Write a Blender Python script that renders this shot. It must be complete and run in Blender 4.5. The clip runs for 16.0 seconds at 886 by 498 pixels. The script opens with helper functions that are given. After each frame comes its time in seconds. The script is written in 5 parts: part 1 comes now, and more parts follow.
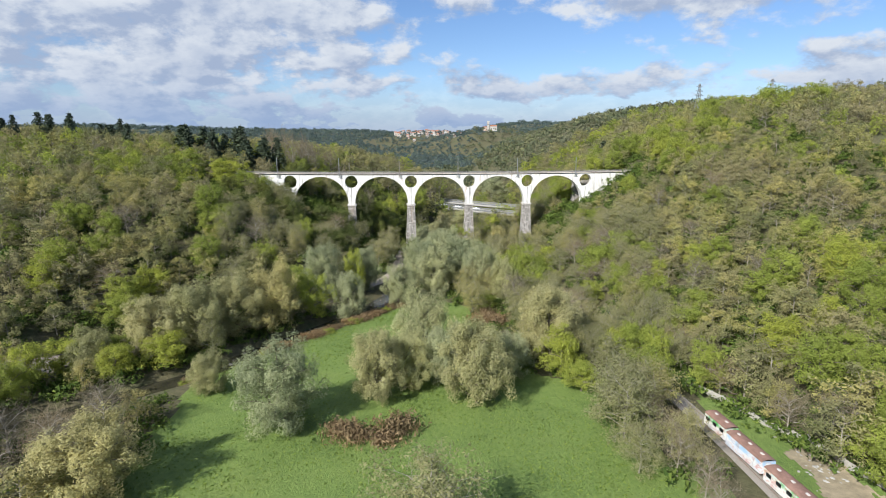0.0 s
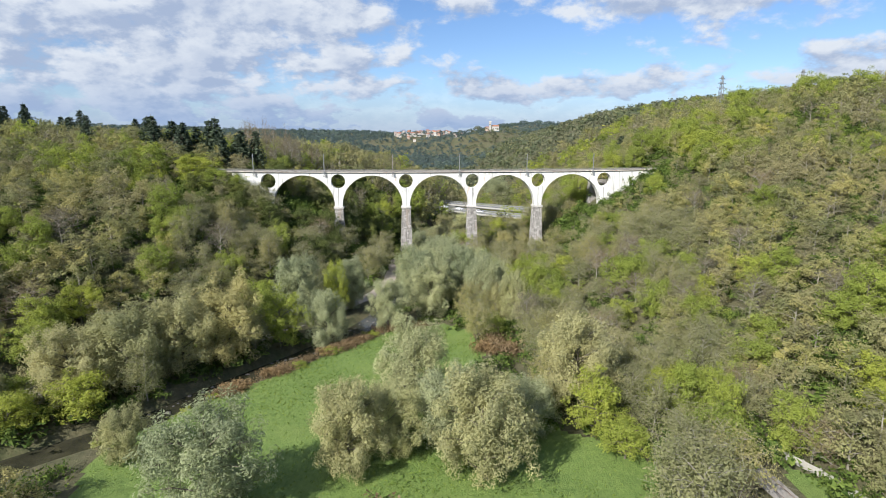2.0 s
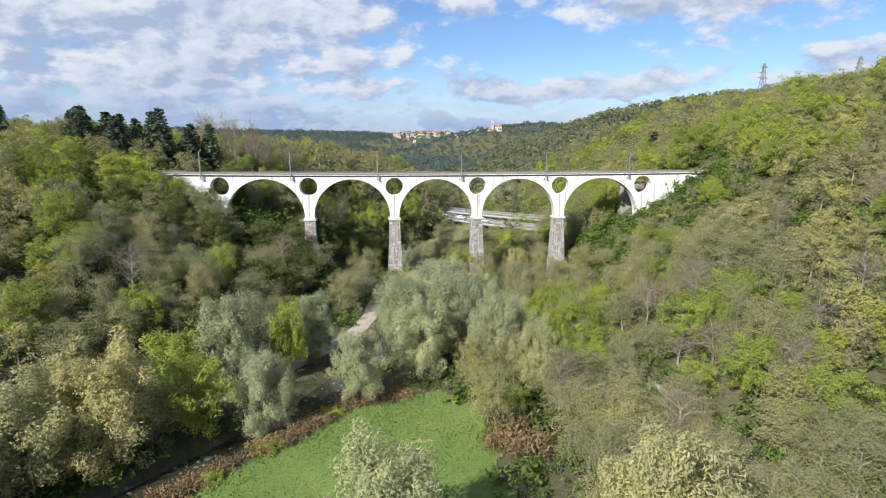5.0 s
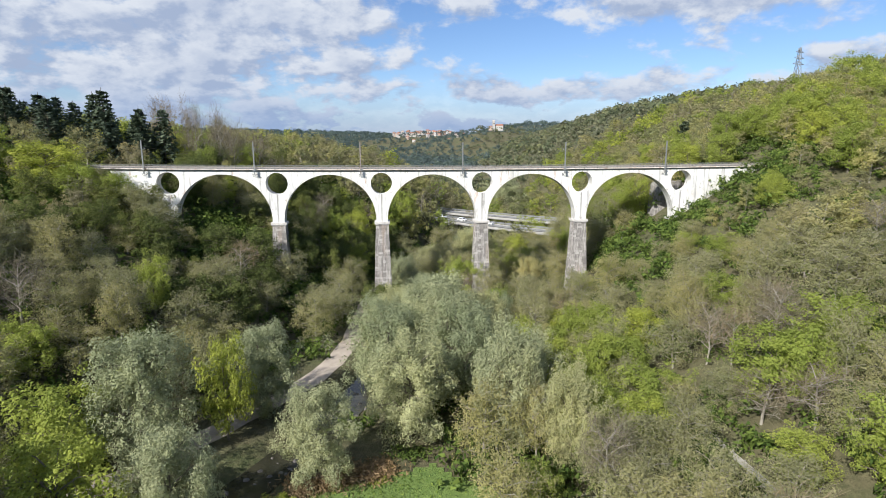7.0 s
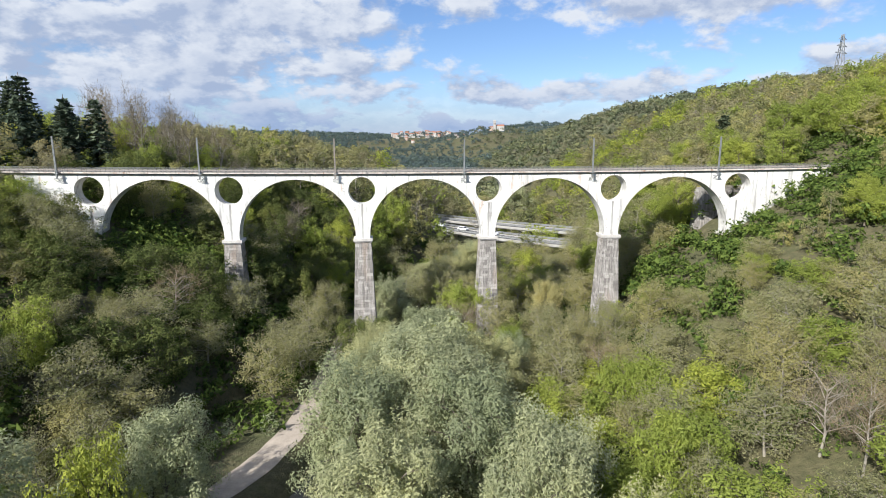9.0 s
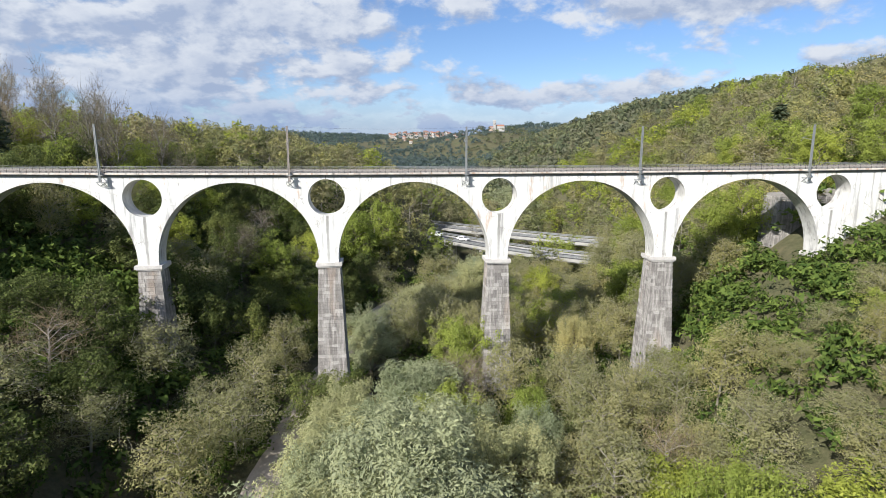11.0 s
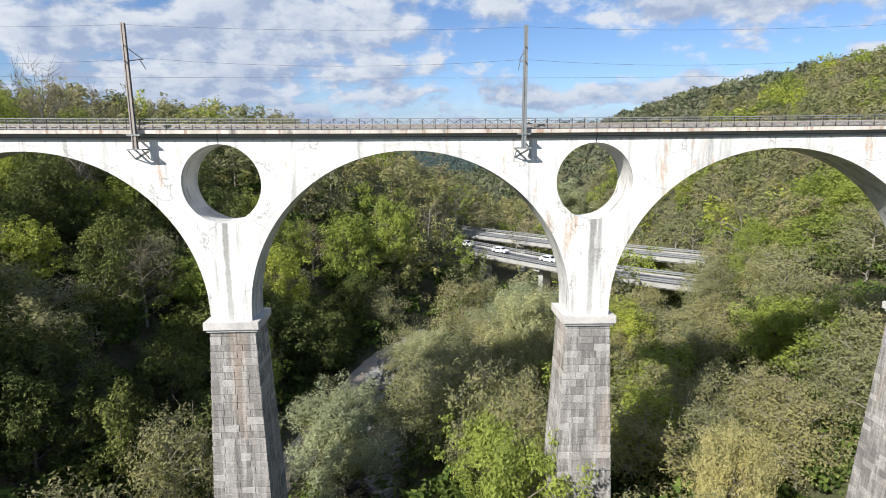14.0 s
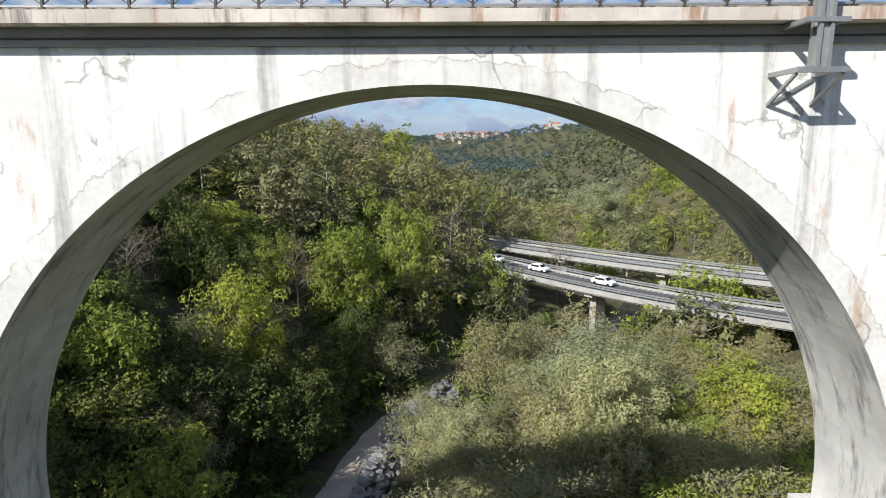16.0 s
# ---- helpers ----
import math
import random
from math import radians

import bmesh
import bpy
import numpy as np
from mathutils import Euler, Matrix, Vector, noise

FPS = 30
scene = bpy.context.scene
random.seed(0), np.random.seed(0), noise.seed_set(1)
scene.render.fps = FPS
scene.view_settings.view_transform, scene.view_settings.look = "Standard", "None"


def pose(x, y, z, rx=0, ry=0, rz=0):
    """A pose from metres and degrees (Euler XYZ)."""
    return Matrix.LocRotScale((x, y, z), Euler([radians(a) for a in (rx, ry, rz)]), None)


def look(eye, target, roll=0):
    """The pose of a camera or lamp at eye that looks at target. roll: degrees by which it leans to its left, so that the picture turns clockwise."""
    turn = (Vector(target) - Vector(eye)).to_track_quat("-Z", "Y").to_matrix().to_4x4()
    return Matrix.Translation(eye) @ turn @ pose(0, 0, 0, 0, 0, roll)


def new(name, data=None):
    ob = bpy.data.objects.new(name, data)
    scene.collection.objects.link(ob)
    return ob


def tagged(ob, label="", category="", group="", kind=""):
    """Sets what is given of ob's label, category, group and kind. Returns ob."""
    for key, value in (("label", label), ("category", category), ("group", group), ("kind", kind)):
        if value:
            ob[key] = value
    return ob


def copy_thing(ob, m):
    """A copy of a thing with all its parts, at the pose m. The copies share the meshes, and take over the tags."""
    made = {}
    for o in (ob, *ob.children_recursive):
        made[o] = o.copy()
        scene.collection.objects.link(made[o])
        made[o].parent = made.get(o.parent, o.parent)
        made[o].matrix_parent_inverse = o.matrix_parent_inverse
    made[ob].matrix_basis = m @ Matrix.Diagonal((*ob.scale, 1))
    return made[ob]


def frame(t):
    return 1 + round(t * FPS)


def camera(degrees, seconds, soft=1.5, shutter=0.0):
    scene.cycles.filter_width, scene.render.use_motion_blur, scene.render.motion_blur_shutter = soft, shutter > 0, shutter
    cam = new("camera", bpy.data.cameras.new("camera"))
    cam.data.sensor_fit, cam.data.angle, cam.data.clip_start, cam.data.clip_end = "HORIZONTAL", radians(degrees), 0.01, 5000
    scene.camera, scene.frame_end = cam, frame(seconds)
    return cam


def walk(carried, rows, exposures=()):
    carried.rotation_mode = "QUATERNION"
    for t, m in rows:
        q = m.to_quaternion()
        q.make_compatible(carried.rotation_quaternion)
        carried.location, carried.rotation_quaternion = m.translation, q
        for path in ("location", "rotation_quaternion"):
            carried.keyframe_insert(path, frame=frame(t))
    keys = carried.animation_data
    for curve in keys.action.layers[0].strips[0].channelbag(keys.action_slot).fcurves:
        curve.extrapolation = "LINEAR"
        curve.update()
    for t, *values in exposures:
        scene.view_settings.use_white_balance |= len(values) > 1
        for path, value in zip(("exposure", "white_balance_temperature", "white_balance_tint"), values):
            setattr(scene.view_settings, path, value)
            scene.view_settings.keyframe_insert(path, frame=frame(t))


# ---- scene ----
cam = camera(76.9, 16.0, soft=0.9)
METRES, EYE, TILT, LEAN, TURN = 228.0, 51.0, 0.0, 0.0, 0.0
ROWS = [
    (0.0, 0.0, 0.0, 0.0, -0.0, -11.58, 0.0),
    (0.5, 0.0009, 0.0305, -0.0025, 0.03, -11.53, 0.0),
    (1.0, 0.0015, 0.0623, -0.0059, 0.06, -11.48, -0.01),
    (1.5, 0.0022, 0.0931, -0.0097, 0.08, -11.44, -0.03),
    (2.0, 0.0028, 0.1249, -0.014, 0.12, -11.41, -0.02),
    (2.5, 0.0035, 0.156, -0.0157, 0.16, -11.36, -0.07),
    (3.0, 0.0044, 0.1876, -0.0176, 0.2, -11.32, -0.1),
    (3.5, 0.005, 0.2182, -0.0206, 0.22, -11.31, -0.08),
    (4.0, 0.0055, 0.2501, -0.0212, 0.22, -11.28, -0.09),
    (6.5, 0.0088, 0.4074, -0.0344, 0.25, -11.2, 0.02),
    (7.0, 0.0095, 0.4395, -0.0391, 0.27, -11.15, 0.0),
    (7.5, 0.0101, 0.4708, -0.0426, 0.27, -11.11, 0.01),
    (8.0, 0.0107, 0.5017, -0.0429, 0.27, -11.08, 0.0),
    (8.5, 0.0113, 0.5338, -0.0435, 0.28, -11.02, 0.04),
    (9.0, 0.012, 0.5648, -0.044, 0.27, -11.02, 0.06),
    (11.5, 0.0147, 0.7239, -0.0566, 0.13, -10.82, 0.03),
    (12.0, 0.0151, 0.7551, -0.0626, 0.14, -10.76, 0.09),
    (12.5, 0.0157, 0.7872, -0.0673, 0.16, -10.75, 0.05),
    (13.0, 0.0164, 0.8183, -0.0711, 0.17, -10.73, 0.07),
    (13.5, 0.0163, 0.8508, -0.072, 0.61, -10.68, 0.13),
    (14.0, 0.0143, 0.882, -0.0748, 3.37, -10.63, 0.28),
    (14.5, 0.0111, 0.914, -0.0759, 3.42, -10.59, 0.28),
    (15.0, 0.0077, 0.9445, -0.0778, 3.54, -10.58, 0.29),
    (15.5, 0.0042, 0.9721, -0.0798, 3.84, -10.54, 0.32),
    (16.0, 0.0008, 0.9947, -0.0819, 5.11, -10.53, 0.42),
]
walk(cam, [(t, pose(0, 0, EYE, TILT, LEAN, TURN) @ pose(METRES * x, METRES * y, METRES * z, 90 + pitch, roll, yaw)) for t, x, y, z, yaw, pitch, roll in ROWS], [(0.0, 0.55, 6150, 9), (3.0, 0.68, 6150, 9), (4.0, 0.69, 6150, 9), (7.0, 0.57, 6150, 10), (9.0, 0.64, 6150, 10),
  (11.5, 0.56, 6150, 10), (14.0, 0.57, 6150, 10), (15.5, 0.34, 6150, 10), (16.0, 0.4, 6150, 10)])

# ---- world, sun and exposure ----
SUN_TO = Vector((-0.886, -1.102, 1.0)).normalized()
world = bpy.data.worlds.new("sky")
scene.world = world
world.use_nodes = True
wn, wl = world.node_tree.nodes, world.node_tree.links
wn.clear()


def wnode(kind, **values):
    n = wn.new(kind)
    for k, v in values.items():
        n.inputs[k].default_value = v
    return n


sky = wn.new("ShaderNodeTexSky")
sky.sky_type, sky.sun_disc = "NISHITA", False
sky.sun_elevation, sky.sun_rotation = math.asin(SUN_TO.z), math.atan2(SUN_TO.x, SUN_TO.y)
sky.air_density, sky.dust_density, sky.ozone_density = 1.0, 0.0, 4.0
coord = wn.new("ShaderNodeTexCoord")
split = wn.new("ShaderNodeSeparateXYZ")
wl.new(coord.outputs["Generated"], split.inputs[0])


def wmath(op, a, b=0.0, clamp=False):
    n = wn.new("ShaderNodeMath")
    n.operation, n.use_clamp = op, clamp
    for i, v in enumerate((a, b)):
        if isinstance(v, (int, float)):
            n.inputs[i].default_value = v
        else:
            wl.new(v, n.inputs[i])
    return n.outputs[0]


def wrange(value, a, b, c=0.0, d=1.0):
    n = wn.new("ShaderNodeMapRange")
    n.interpolation_type = "SMOOTHSTEP"
    wl.new(value, n.inputs["Value"])
    for k, v in zip(("From Min", "From Max", "To Min", "To Max"), (a, b, c, d)):
        n.inputs[k].default_value = v
    return n.outputs["Result"]


# a flat layer of cloud seen in perspective, with a soft floor near the horizon
lift = wmath("ADD", wmath("MAXIMUM", split.outputs["Z"], 0.0), 0.45)
cloud_u, cloud_v = wmath("DIVIDE", split.outputs["X"], lift), wmath("DIVIDE", split.outputs["Y"], lift)
plane = wn.new("ShaderNodeCombineXYZ")
wl.new(cloud_u, plane.inputs[0]), wl.new(cloud_v, plane.inputs[1])


def wnoise(scale, detail, rough, shift, distort=0.0):
    m = wn.new("ShaderNodeVectorMath")
    m.operation = "ADD"
    wl.new(plane.outputs[0], m.inputs[0])
    m.inputs[1].default_value = shift
    n = wnode("ShaderNodeTexNoise", Scale=scale, Detail=detail, Roughness=rough, Distortion=distort)
    wl.new(m.outputs[0], n.inputs["Vector"])
    return n.outputs["Fac"]


CLOUD_SHIFT = (3.4, 1.2, 0.0)
mass = wnoise(2.0, 2.0, 0.5, CLOUD_SHIFT)


def puffs_of_cloud(shift):
    coarse, small = wnoise(4.6, 7.0, 0.55, shift, 0.15), wnoise(10.5, 8.0, 0.58, shift, 0.1)
    return wmath("ADD", wmath("MULTIPLY", coarse, 0.62), wmath("MULTIPLY", small, 0.38))


puff = puffs_of_cloud(CLOUD_SHIFT)
# where the sky is overcast and where it is open


def bank_of_cloud(x, z, rx, rz, amount):
    a = wmath("POWER", wmath("ABSOLUTE", wmath("DIVIDE", wmath("SUBTRACT", split.outputs["X"], x), rx)), 2.0)
    b = wmath("POWER", wmath("ABSOLUTE", wmath("DIVIDE", wmath("SUBTRACT", split.outputs["Z"], z), rz)), 2.0)
    return wmath("MULTIPLY", wrange(wmath("ADD", a, b), 0.0, 1.6, 1.0, 0.0), amount)


density = wmath("ADD", wmath("ADD", wmath("MULTIPLY", mass, 0.5), wmath("MULTIPLY", puff, 1.35)), wrange(split.outputs["X"], -0.25, 0.2, 0.075, -0.06))
for shape in ((0.37, 0.225, 0.30, 0.045, 0.20), (0.34, 0.085, 0.16, 0.03, 0.13), (0.61, 0.105, 0.12, 0.035, 0.15), (0.10, 0.085, 0.10, 0.03, 0.10), (-0.30, 0.16, 0.32, 0.09, 0.06),
              (0.16, 0.145, 0.22, 0.045, -0.10), (-0.47, 0.20, 0.05, 0.03, -0.14), (-0.06, 0.215, 0.04, 0.03, -0.14), (-0.09, 0.105, 0.06, 0.012, -0.10)):
    density = wmath("ADD", density, bank_of_cloud(*shape))
cover = wrange(density, 0.85, 1.03)
# the same cloud sampled a little towards the sun: lit edges and grey undersides
lit_puff = puffs_of_cloud((CLOUD_SHIFT[0] - 0.02, CLOUD_SHIFT[1] - 0.05, 0.0))
relief = wrange(wmath("SUBTRACT", puff, lit_puff), -0.09, 0.09)
thick = wrange(density, 1.02, 1.28, 0.0, 1.0)
tone = wn.new("ShaderNodeMix")
tone.data_type = "RGBA"
wl.new(wmath("MULTIPLY", relief, wmath("SUBTRACT", 1.0, wmath("MULTIPLY", thick, 0.55)), True), tone.inputs[0])
tone.inputs[6].default_value, tone.inputs[7].default_value = (0.47, 0.555, 0.73, 1), (0.90, 0.93, 0.98, 1)
haze = wn.new("ShaderNodeMix")
haze.data_type = "RGBA"
wl.new(wrange(split.outputs["Z"], 0.0, 0.11, 0.9, 0.0), haze.inputs[0])
wl.new(tone.outputs[2], haze.inputs[6])
haze.inputs[7].default_value = (0.385, 0.51, 0.745, 1)
sky_light, cloud_light, sky_mix, sky_out = (wnode("ShaderNodeBackground", Strength=0.078), wnode("ShaderNodeBackground", Strength=0.57),
                                            wn.new("ShaderNodeMixShader"), wn.new("ShaderNodeOutputWorld"))
sky_tint = wn.new("ShaderNodeMix")
sky_tint.data_type, sky_tint.blend_type = "RGBA", "MULTIPLY"
sky_tint.inputs[0].default_value, sky_tint.inputs[7].default_value = 1.0, (0.90, 0.93, 1.05, 1)
wl.new(sky.outputs[0], sky_tint.inputs[6])
wl.new(sky_tint.outputs[2], sky_light.inputs[0]), wl.new(haze.outputs[2], cloud_light.inputs[0])
low = wrange(split.outputs["Z"], 0.0, 0.11, 0.8, 0.0)
wl.new(wmath("MAXIMUM", cover, low), sky_mix.inputs[0])
wl.new(sky_light.outputs[0], sky_mix.inputs[1]), wl.new(cloud_light.outputs[0], sky_mix.inputs[2])
wl.new(sky_mix.outputs[0], sky_out.inputs[0])

sun = new("sun", bpy.data.lights.new("sun", "SUN"))
sun.data.energy, sun.data.angle, sun.data.color = 5.0, radians(0.6), (1.0, 0.94, 0.84)
sun.matrix_world = look((0, 0, 200), Vector((0, 0, 200)) - SUN_TO)


# ---- materials ----
class Mat:
    """A node material under construction."""

    def __init__(self, name, rough=0.9, metal=0.0):
        self.m = bpy.data.materials.new(name)
        self.m.use_nodes = True
        self.n, self.l = self.m.node_tree.nodes, self.m.node_tree.links
        self.p = self.n["Principled BSDF"]
        self.p.inputs["Roughness"].default_value, self.p.inputs["Metallic"].default_value = rough, metal
        self.where = self.n.new("ShaderNodeTexCoord").outputs["Object"]

    def noise(self, scale, detail=4.0, rough=0.6, stretch=(1, 1, 1), distort=0.0):
        m = self.n.new("ShaderNodeMapping")
        m.inputs["Scale"].default_value = stretch
        self.l.new(self.where, m.inputs[0])
        n = self.n.new("ShaderNodeTexNoise")
        for k, v in zip(("Scale", "Detail", "Roughness", "Distortion"), (scale, detail, rough, distort)):
            n.inputs[k].default_value = v
        self.l.new(m.outputs[0], n.inputs["Vector"])
        return n.outputs["Fac"]

    def ramp(self, fac, *stops):
        r = self.n.new("ShaderNodeValToRGB")
        e = r.color_ramp.elements
        while len(e) < len(stops):
            e.new(0.5)
        for el, (at, col) in zip(e, stops):
            el.position, el.color = at, (*col, 1) if len(col) == 3 else col
        self.l.new(fac, r.inputs[0])
        return r.outputs[0]

    def mix(self, fac, a, b, blend="MIX"):
        x = self.n.new("ShaderNodeMix")
        x.data_type, x.blend_type = "RGBA", blend
        for socket, v in ((x.inputs[0], fac), (x.inputs[6], a), (x.inputs[7], b)):
            if isinstance(v, (int, float)):
                socket.default_value = v
            elif isinstance(v, tuple):
                socket.default_value = (*v, 1)
            else:
                self.l.new(v, socket)
        return x.outputs[2]

    def math(self, op, a, b=0.0):
        x = self.n.new("ShaderNodeMath")
        x.operation, x.use_clamp = op, True
        for socket, v in zip(x.inputs, (a, b)):
            if isinstance(v, (int, float)):
                socket.default_value = v
            else:
                self.l.new(v, socket)
        return x.outputs[0]

    def island(self):
        return self.n.new("ShaderNodeNewGeometry").outputs["Random Per Island"]

    def own(self):
        return self.n.new("ShaderNodeObjectInfo").outputs["Random"]

    def bump(self, fac, distance, strength=0.6):
        b = self.n.new("ShaderNodeBump")
        b.inputs["Distance"].default_value, b.inputs["Strength"].default_value = distance, strength
        self.l.new(fac, b.inputs["Height"])
        self.l.new(b.outputs[0], self.p.inputs["Normal"])

    def done(self, colour):
        if isinstance(colour, tuple):
            self.p.inputs["Base Color"].default_value = (*colour, 1)
        else:
            self.l.new(colour, self.p.inputs["Base Color"])
        return self.m


def plain(name, colour, rough=0.8, metal=0.0, scale=3.0, spread=0.25):
    """Paint, metal or concrete with mild stains at two scales."""
    k = Mat(name, rough, metal)
    dark, lite = tuple(c * (1 - spread) for c in colour), tuple(min(1, c * (1 + spread * 0.6)) for c in colour)
    a = k.ramp(k.noise(scale, 6), (0.3, dark), (0.7, lite))
    b = k.mix(0.35, a, k.ramp(k.noise(scale * 9, 3), (0.3, dark), (0.7, lite)))
    k.bump(k.noise(scale * 12, 4), 0.01)
    return k.done(b)


def leaf(name, dark, lite, dry=None, through_light=0.3, stand=False):
    """Foliage: each leaf its own tone, each tree its own shade, some light let through."""
    k = Mat(name, 0.7)
    k.p.inputs["Specular IOR Level"].default_value = 0.08
    c = k.ramp(k.island(), (0.0, dark), (1.0, lite))
    shade = k.ramp(k.noise(0.11, 3), (0.3, (0.72, 0.74, 0.72)), (0.7, (1.15, 1.12, 1.0)))
    c = k.mix(1.0, c, shade, "MULTIPLY")
    c = k.mix(1.0, c, k.ramp(k.own(), (0.0, (0.78, 0.82, 0.8)), (0.5, (1.0, 1.0, 1.0)), (1.0, (1.2, 1.12, 0.95))), "MULTIPLY")
    if stand:
        cell = k.n.new("ShaderNodeTexVoronoi")
        cell.inputs["Scale"].default_value = 0.13
        k.l.new(k.where, cell.inputs["Vector"])
        one = k.n.new("ShaderNodeSeparateColor")
        k.l.new(cell.outputs["Color"], one.inputs[0])
        c = k.mix(1.0, c, k.ramp(one.outputs[0], (0.0, (0.62, 0.66, 0.68)), (0.5, (1.0, 1.0, 1.0)), (1.0, (1.38, 1.26, 1.0))), "MULTIPLY")
    if dry:
        c = k.mix(k.math("MULTIPLY", k.ramp(k.noise(0.045, 3), (0.45, (0, 0, 0)), (0.6, (1, 1, 1))), 0.55), c, dry)
    m = k.done(c)
    t, s = k.n.new("ShaderNodeBsdfTranslucent"), k.n.new("ShaderNodeMixShader")
    k.l.new(c, t.inputs[0])
    s.inputs[0].default_value = through_light
    k.l.new(k.p.outputs[0], s.inputs[1]), k.l.new(t.outputs[0], s.inputs[2])
    surface = s.outputs[0]
    k.l.new(surface, k.n["Material Output"].inputs[0])
    return m


def make_plaster():
    k = Mat("white_plaster", 0.85)
    base = k.ramp(k.noise(0.35, 6), (0.3, (0.70, 0.68, 0.64)), (0.55, (0.82, 0.81, 0.78)))
    # grey streaks that run down, rust that seeps out, worn patches
    streak = k.ramp(k.noise(1.0, 6, 0.65, (1.1, 1.1, 0.09)), (0.53, (0, 0, 0)), (0.66, (1, 1, 1)))
    base = k.mix(k.math("MULTIPLY", streak, 0.9), base, (0.22, 0.215, 0.21))
    rust = k.ramp(k.noise(0.55, 8, 0.7, (1.6, 1.6, 0.35)), (0.58, (0, 0, 0)), (0.67, (1, 1, 1)))
    base = k.mix(k.math("MULTIPLY", rust, 0.85), base, (0.42, 0.22, 0.10))
    sep = k.n.new("ShaderNodeSeparateXYZ")
    k.l.new(k.where, sep.inputs[0])
    bay_u = k.n.new("ShaderNodeMath")
    bay_u.operation = "PINGPONG"
    k.l.new(sep.outputs["X"], bay_u.inputs[0])
    bay_u.inputs[1].default_value = 12.5
    run = k.ramp(k.math("MULTIPLY", k.math("SUBTRACT", k.math("ADD", k.math("SUBTRACT", 1.0, k.math("SUBTRACT", bay_u.outputs[0], 11.5)), k.math("MULTIPLY", k.noise(1.2, 6, 0.7, (1, 1, 0.5)), 0.5)), 0.0), 1.0), (0.37, (1, 1, 1)), (0.52, (0, 0, 0)))
    below = k.n.new("ShaderNodeMapRange")
    k.l.new(sep.outputs["Z"], below.inputs[0])
    for q, w in zip((1, 2, 3, 4), (22.0, 28.9, 0.55, 0.95)):
        below.inputs[q].default_value = w
    low_part = k.n.new("ShaderNodeMath")
    low_part.operation = "LESS_THAN"
    k.l.new(sep.outputs["Z"], low_part.inputs[0])
    low_part.inputs[1].default_value = 29.1
    base = k.mix(k.math("MULTIPLY", k.math("MULTIPLY", run, below.outputs[0]), low_part.outputs[0]), base, (0.13, 0.12, 0.105))
    # a crack and seepage that follow the arch ring
    up = k.n.new("ShaderNodeMath")
    up.operation = "SUBTRACT"
    k.l.new(sep.outputs["Z"], up.inputs[0])
    up.inputs[1].default_value = 22.45
    flat = k.n.new("ShaderNodeCombineXYZ")
    k.l.new(bay_u.outputs[0], flat.inputs[0]), k.l.new(up.outputs[0], flat.inputs[1])
    far_off = k.n.new("ShaderNodeVectorMath")
    far_off.operation = "LENGTH"
    k.l.new(flat.outputs[0], far_off.inputs[0])
    ring = k.n.new("ShaderNodeMath")
    ring.operation = "MULTIPLY_ADD"
    k.l.new(k.noise(1.3, 7, 0.65), ring.inputs[0])
    ring.inputs[1].default_value = 0.7
    k.l.new(far_off.outputs["Value"], ring.inputs[2])
    band = k.n.new("ShaderNodeMapRange")
    k.l.new(ring.outputs[0], band.inputs[0])
    band.inputs[1].default_value, band.inputs[2].default_value = 11.4, 12.4
    crack = k.ramp(band.outputs[0], (0.0, (0.25, 0.25, 0.25)), (0.52, (0.30, 0.30, 0.30)), (0.545, (1, 1, 1)), (0.57, (0, 0, 0)))
    worn = k.ramp(k.noise(0.5, 5), (0.38, (0, 0, 0)), (0.50, (1, 1, 1)))
    base = k.mix(k.math("MULTIPLY", k.math("MULTIPLY", crack, worn), 0.85), base, (0.26, 0.225, 0.19))
    fine = k.noise(7.0, 6)
    base = k.mix(0.25, base, k.ramp(fine, (0.35, (0.55, 0.54, 0.52)), (0.6, (0.85, 0.84, 0.82))))
    v = k.n.new("ShaderNodeTexVoronoi")
    v.feature = "DISTANCE_TO_EDGE"
    v.inputs["Scale"].default_value = 0.2
    bent = k.n.new("ShaderNodeVectorMath")
    bent.operation = "MULTIPLY_ADD"
    wob = k.n.new("ShaderNodeTexNoise")
    wob.inputs["Scale"].default_value, wob.inputs["Detail"].default_value = 0.45, 8
    k.l.new(k.where, wob.inputs["Vector"])
    k.l.new(wob.outputs["Color"], bent.inputs[0])
    bent.inputs[1].default_value = (5.0, 5.0, 5.0)
    k.l.new(k.where, bent.inputs[2])
    k.l.new(bent.outputs[0], v.inputs["Vector"])
    line = k.ramp(v.outputs["Distance"], (0.0, (1, 1, 1)), (0.012, (0, 0, 0)))
    some = k.ramp(k.noise(0.5, 3), (0.46, (0, 0, 0)), (0.53, (1, 1, 1)))
    base = k.mix(k.math("MULTIPLY", k.math("MULTIPLY", line, some), 0.75), base, (0.22, 0.2, 0.18))
    k.bump(fine, 0.02, 0.4)
    return k.done(base)


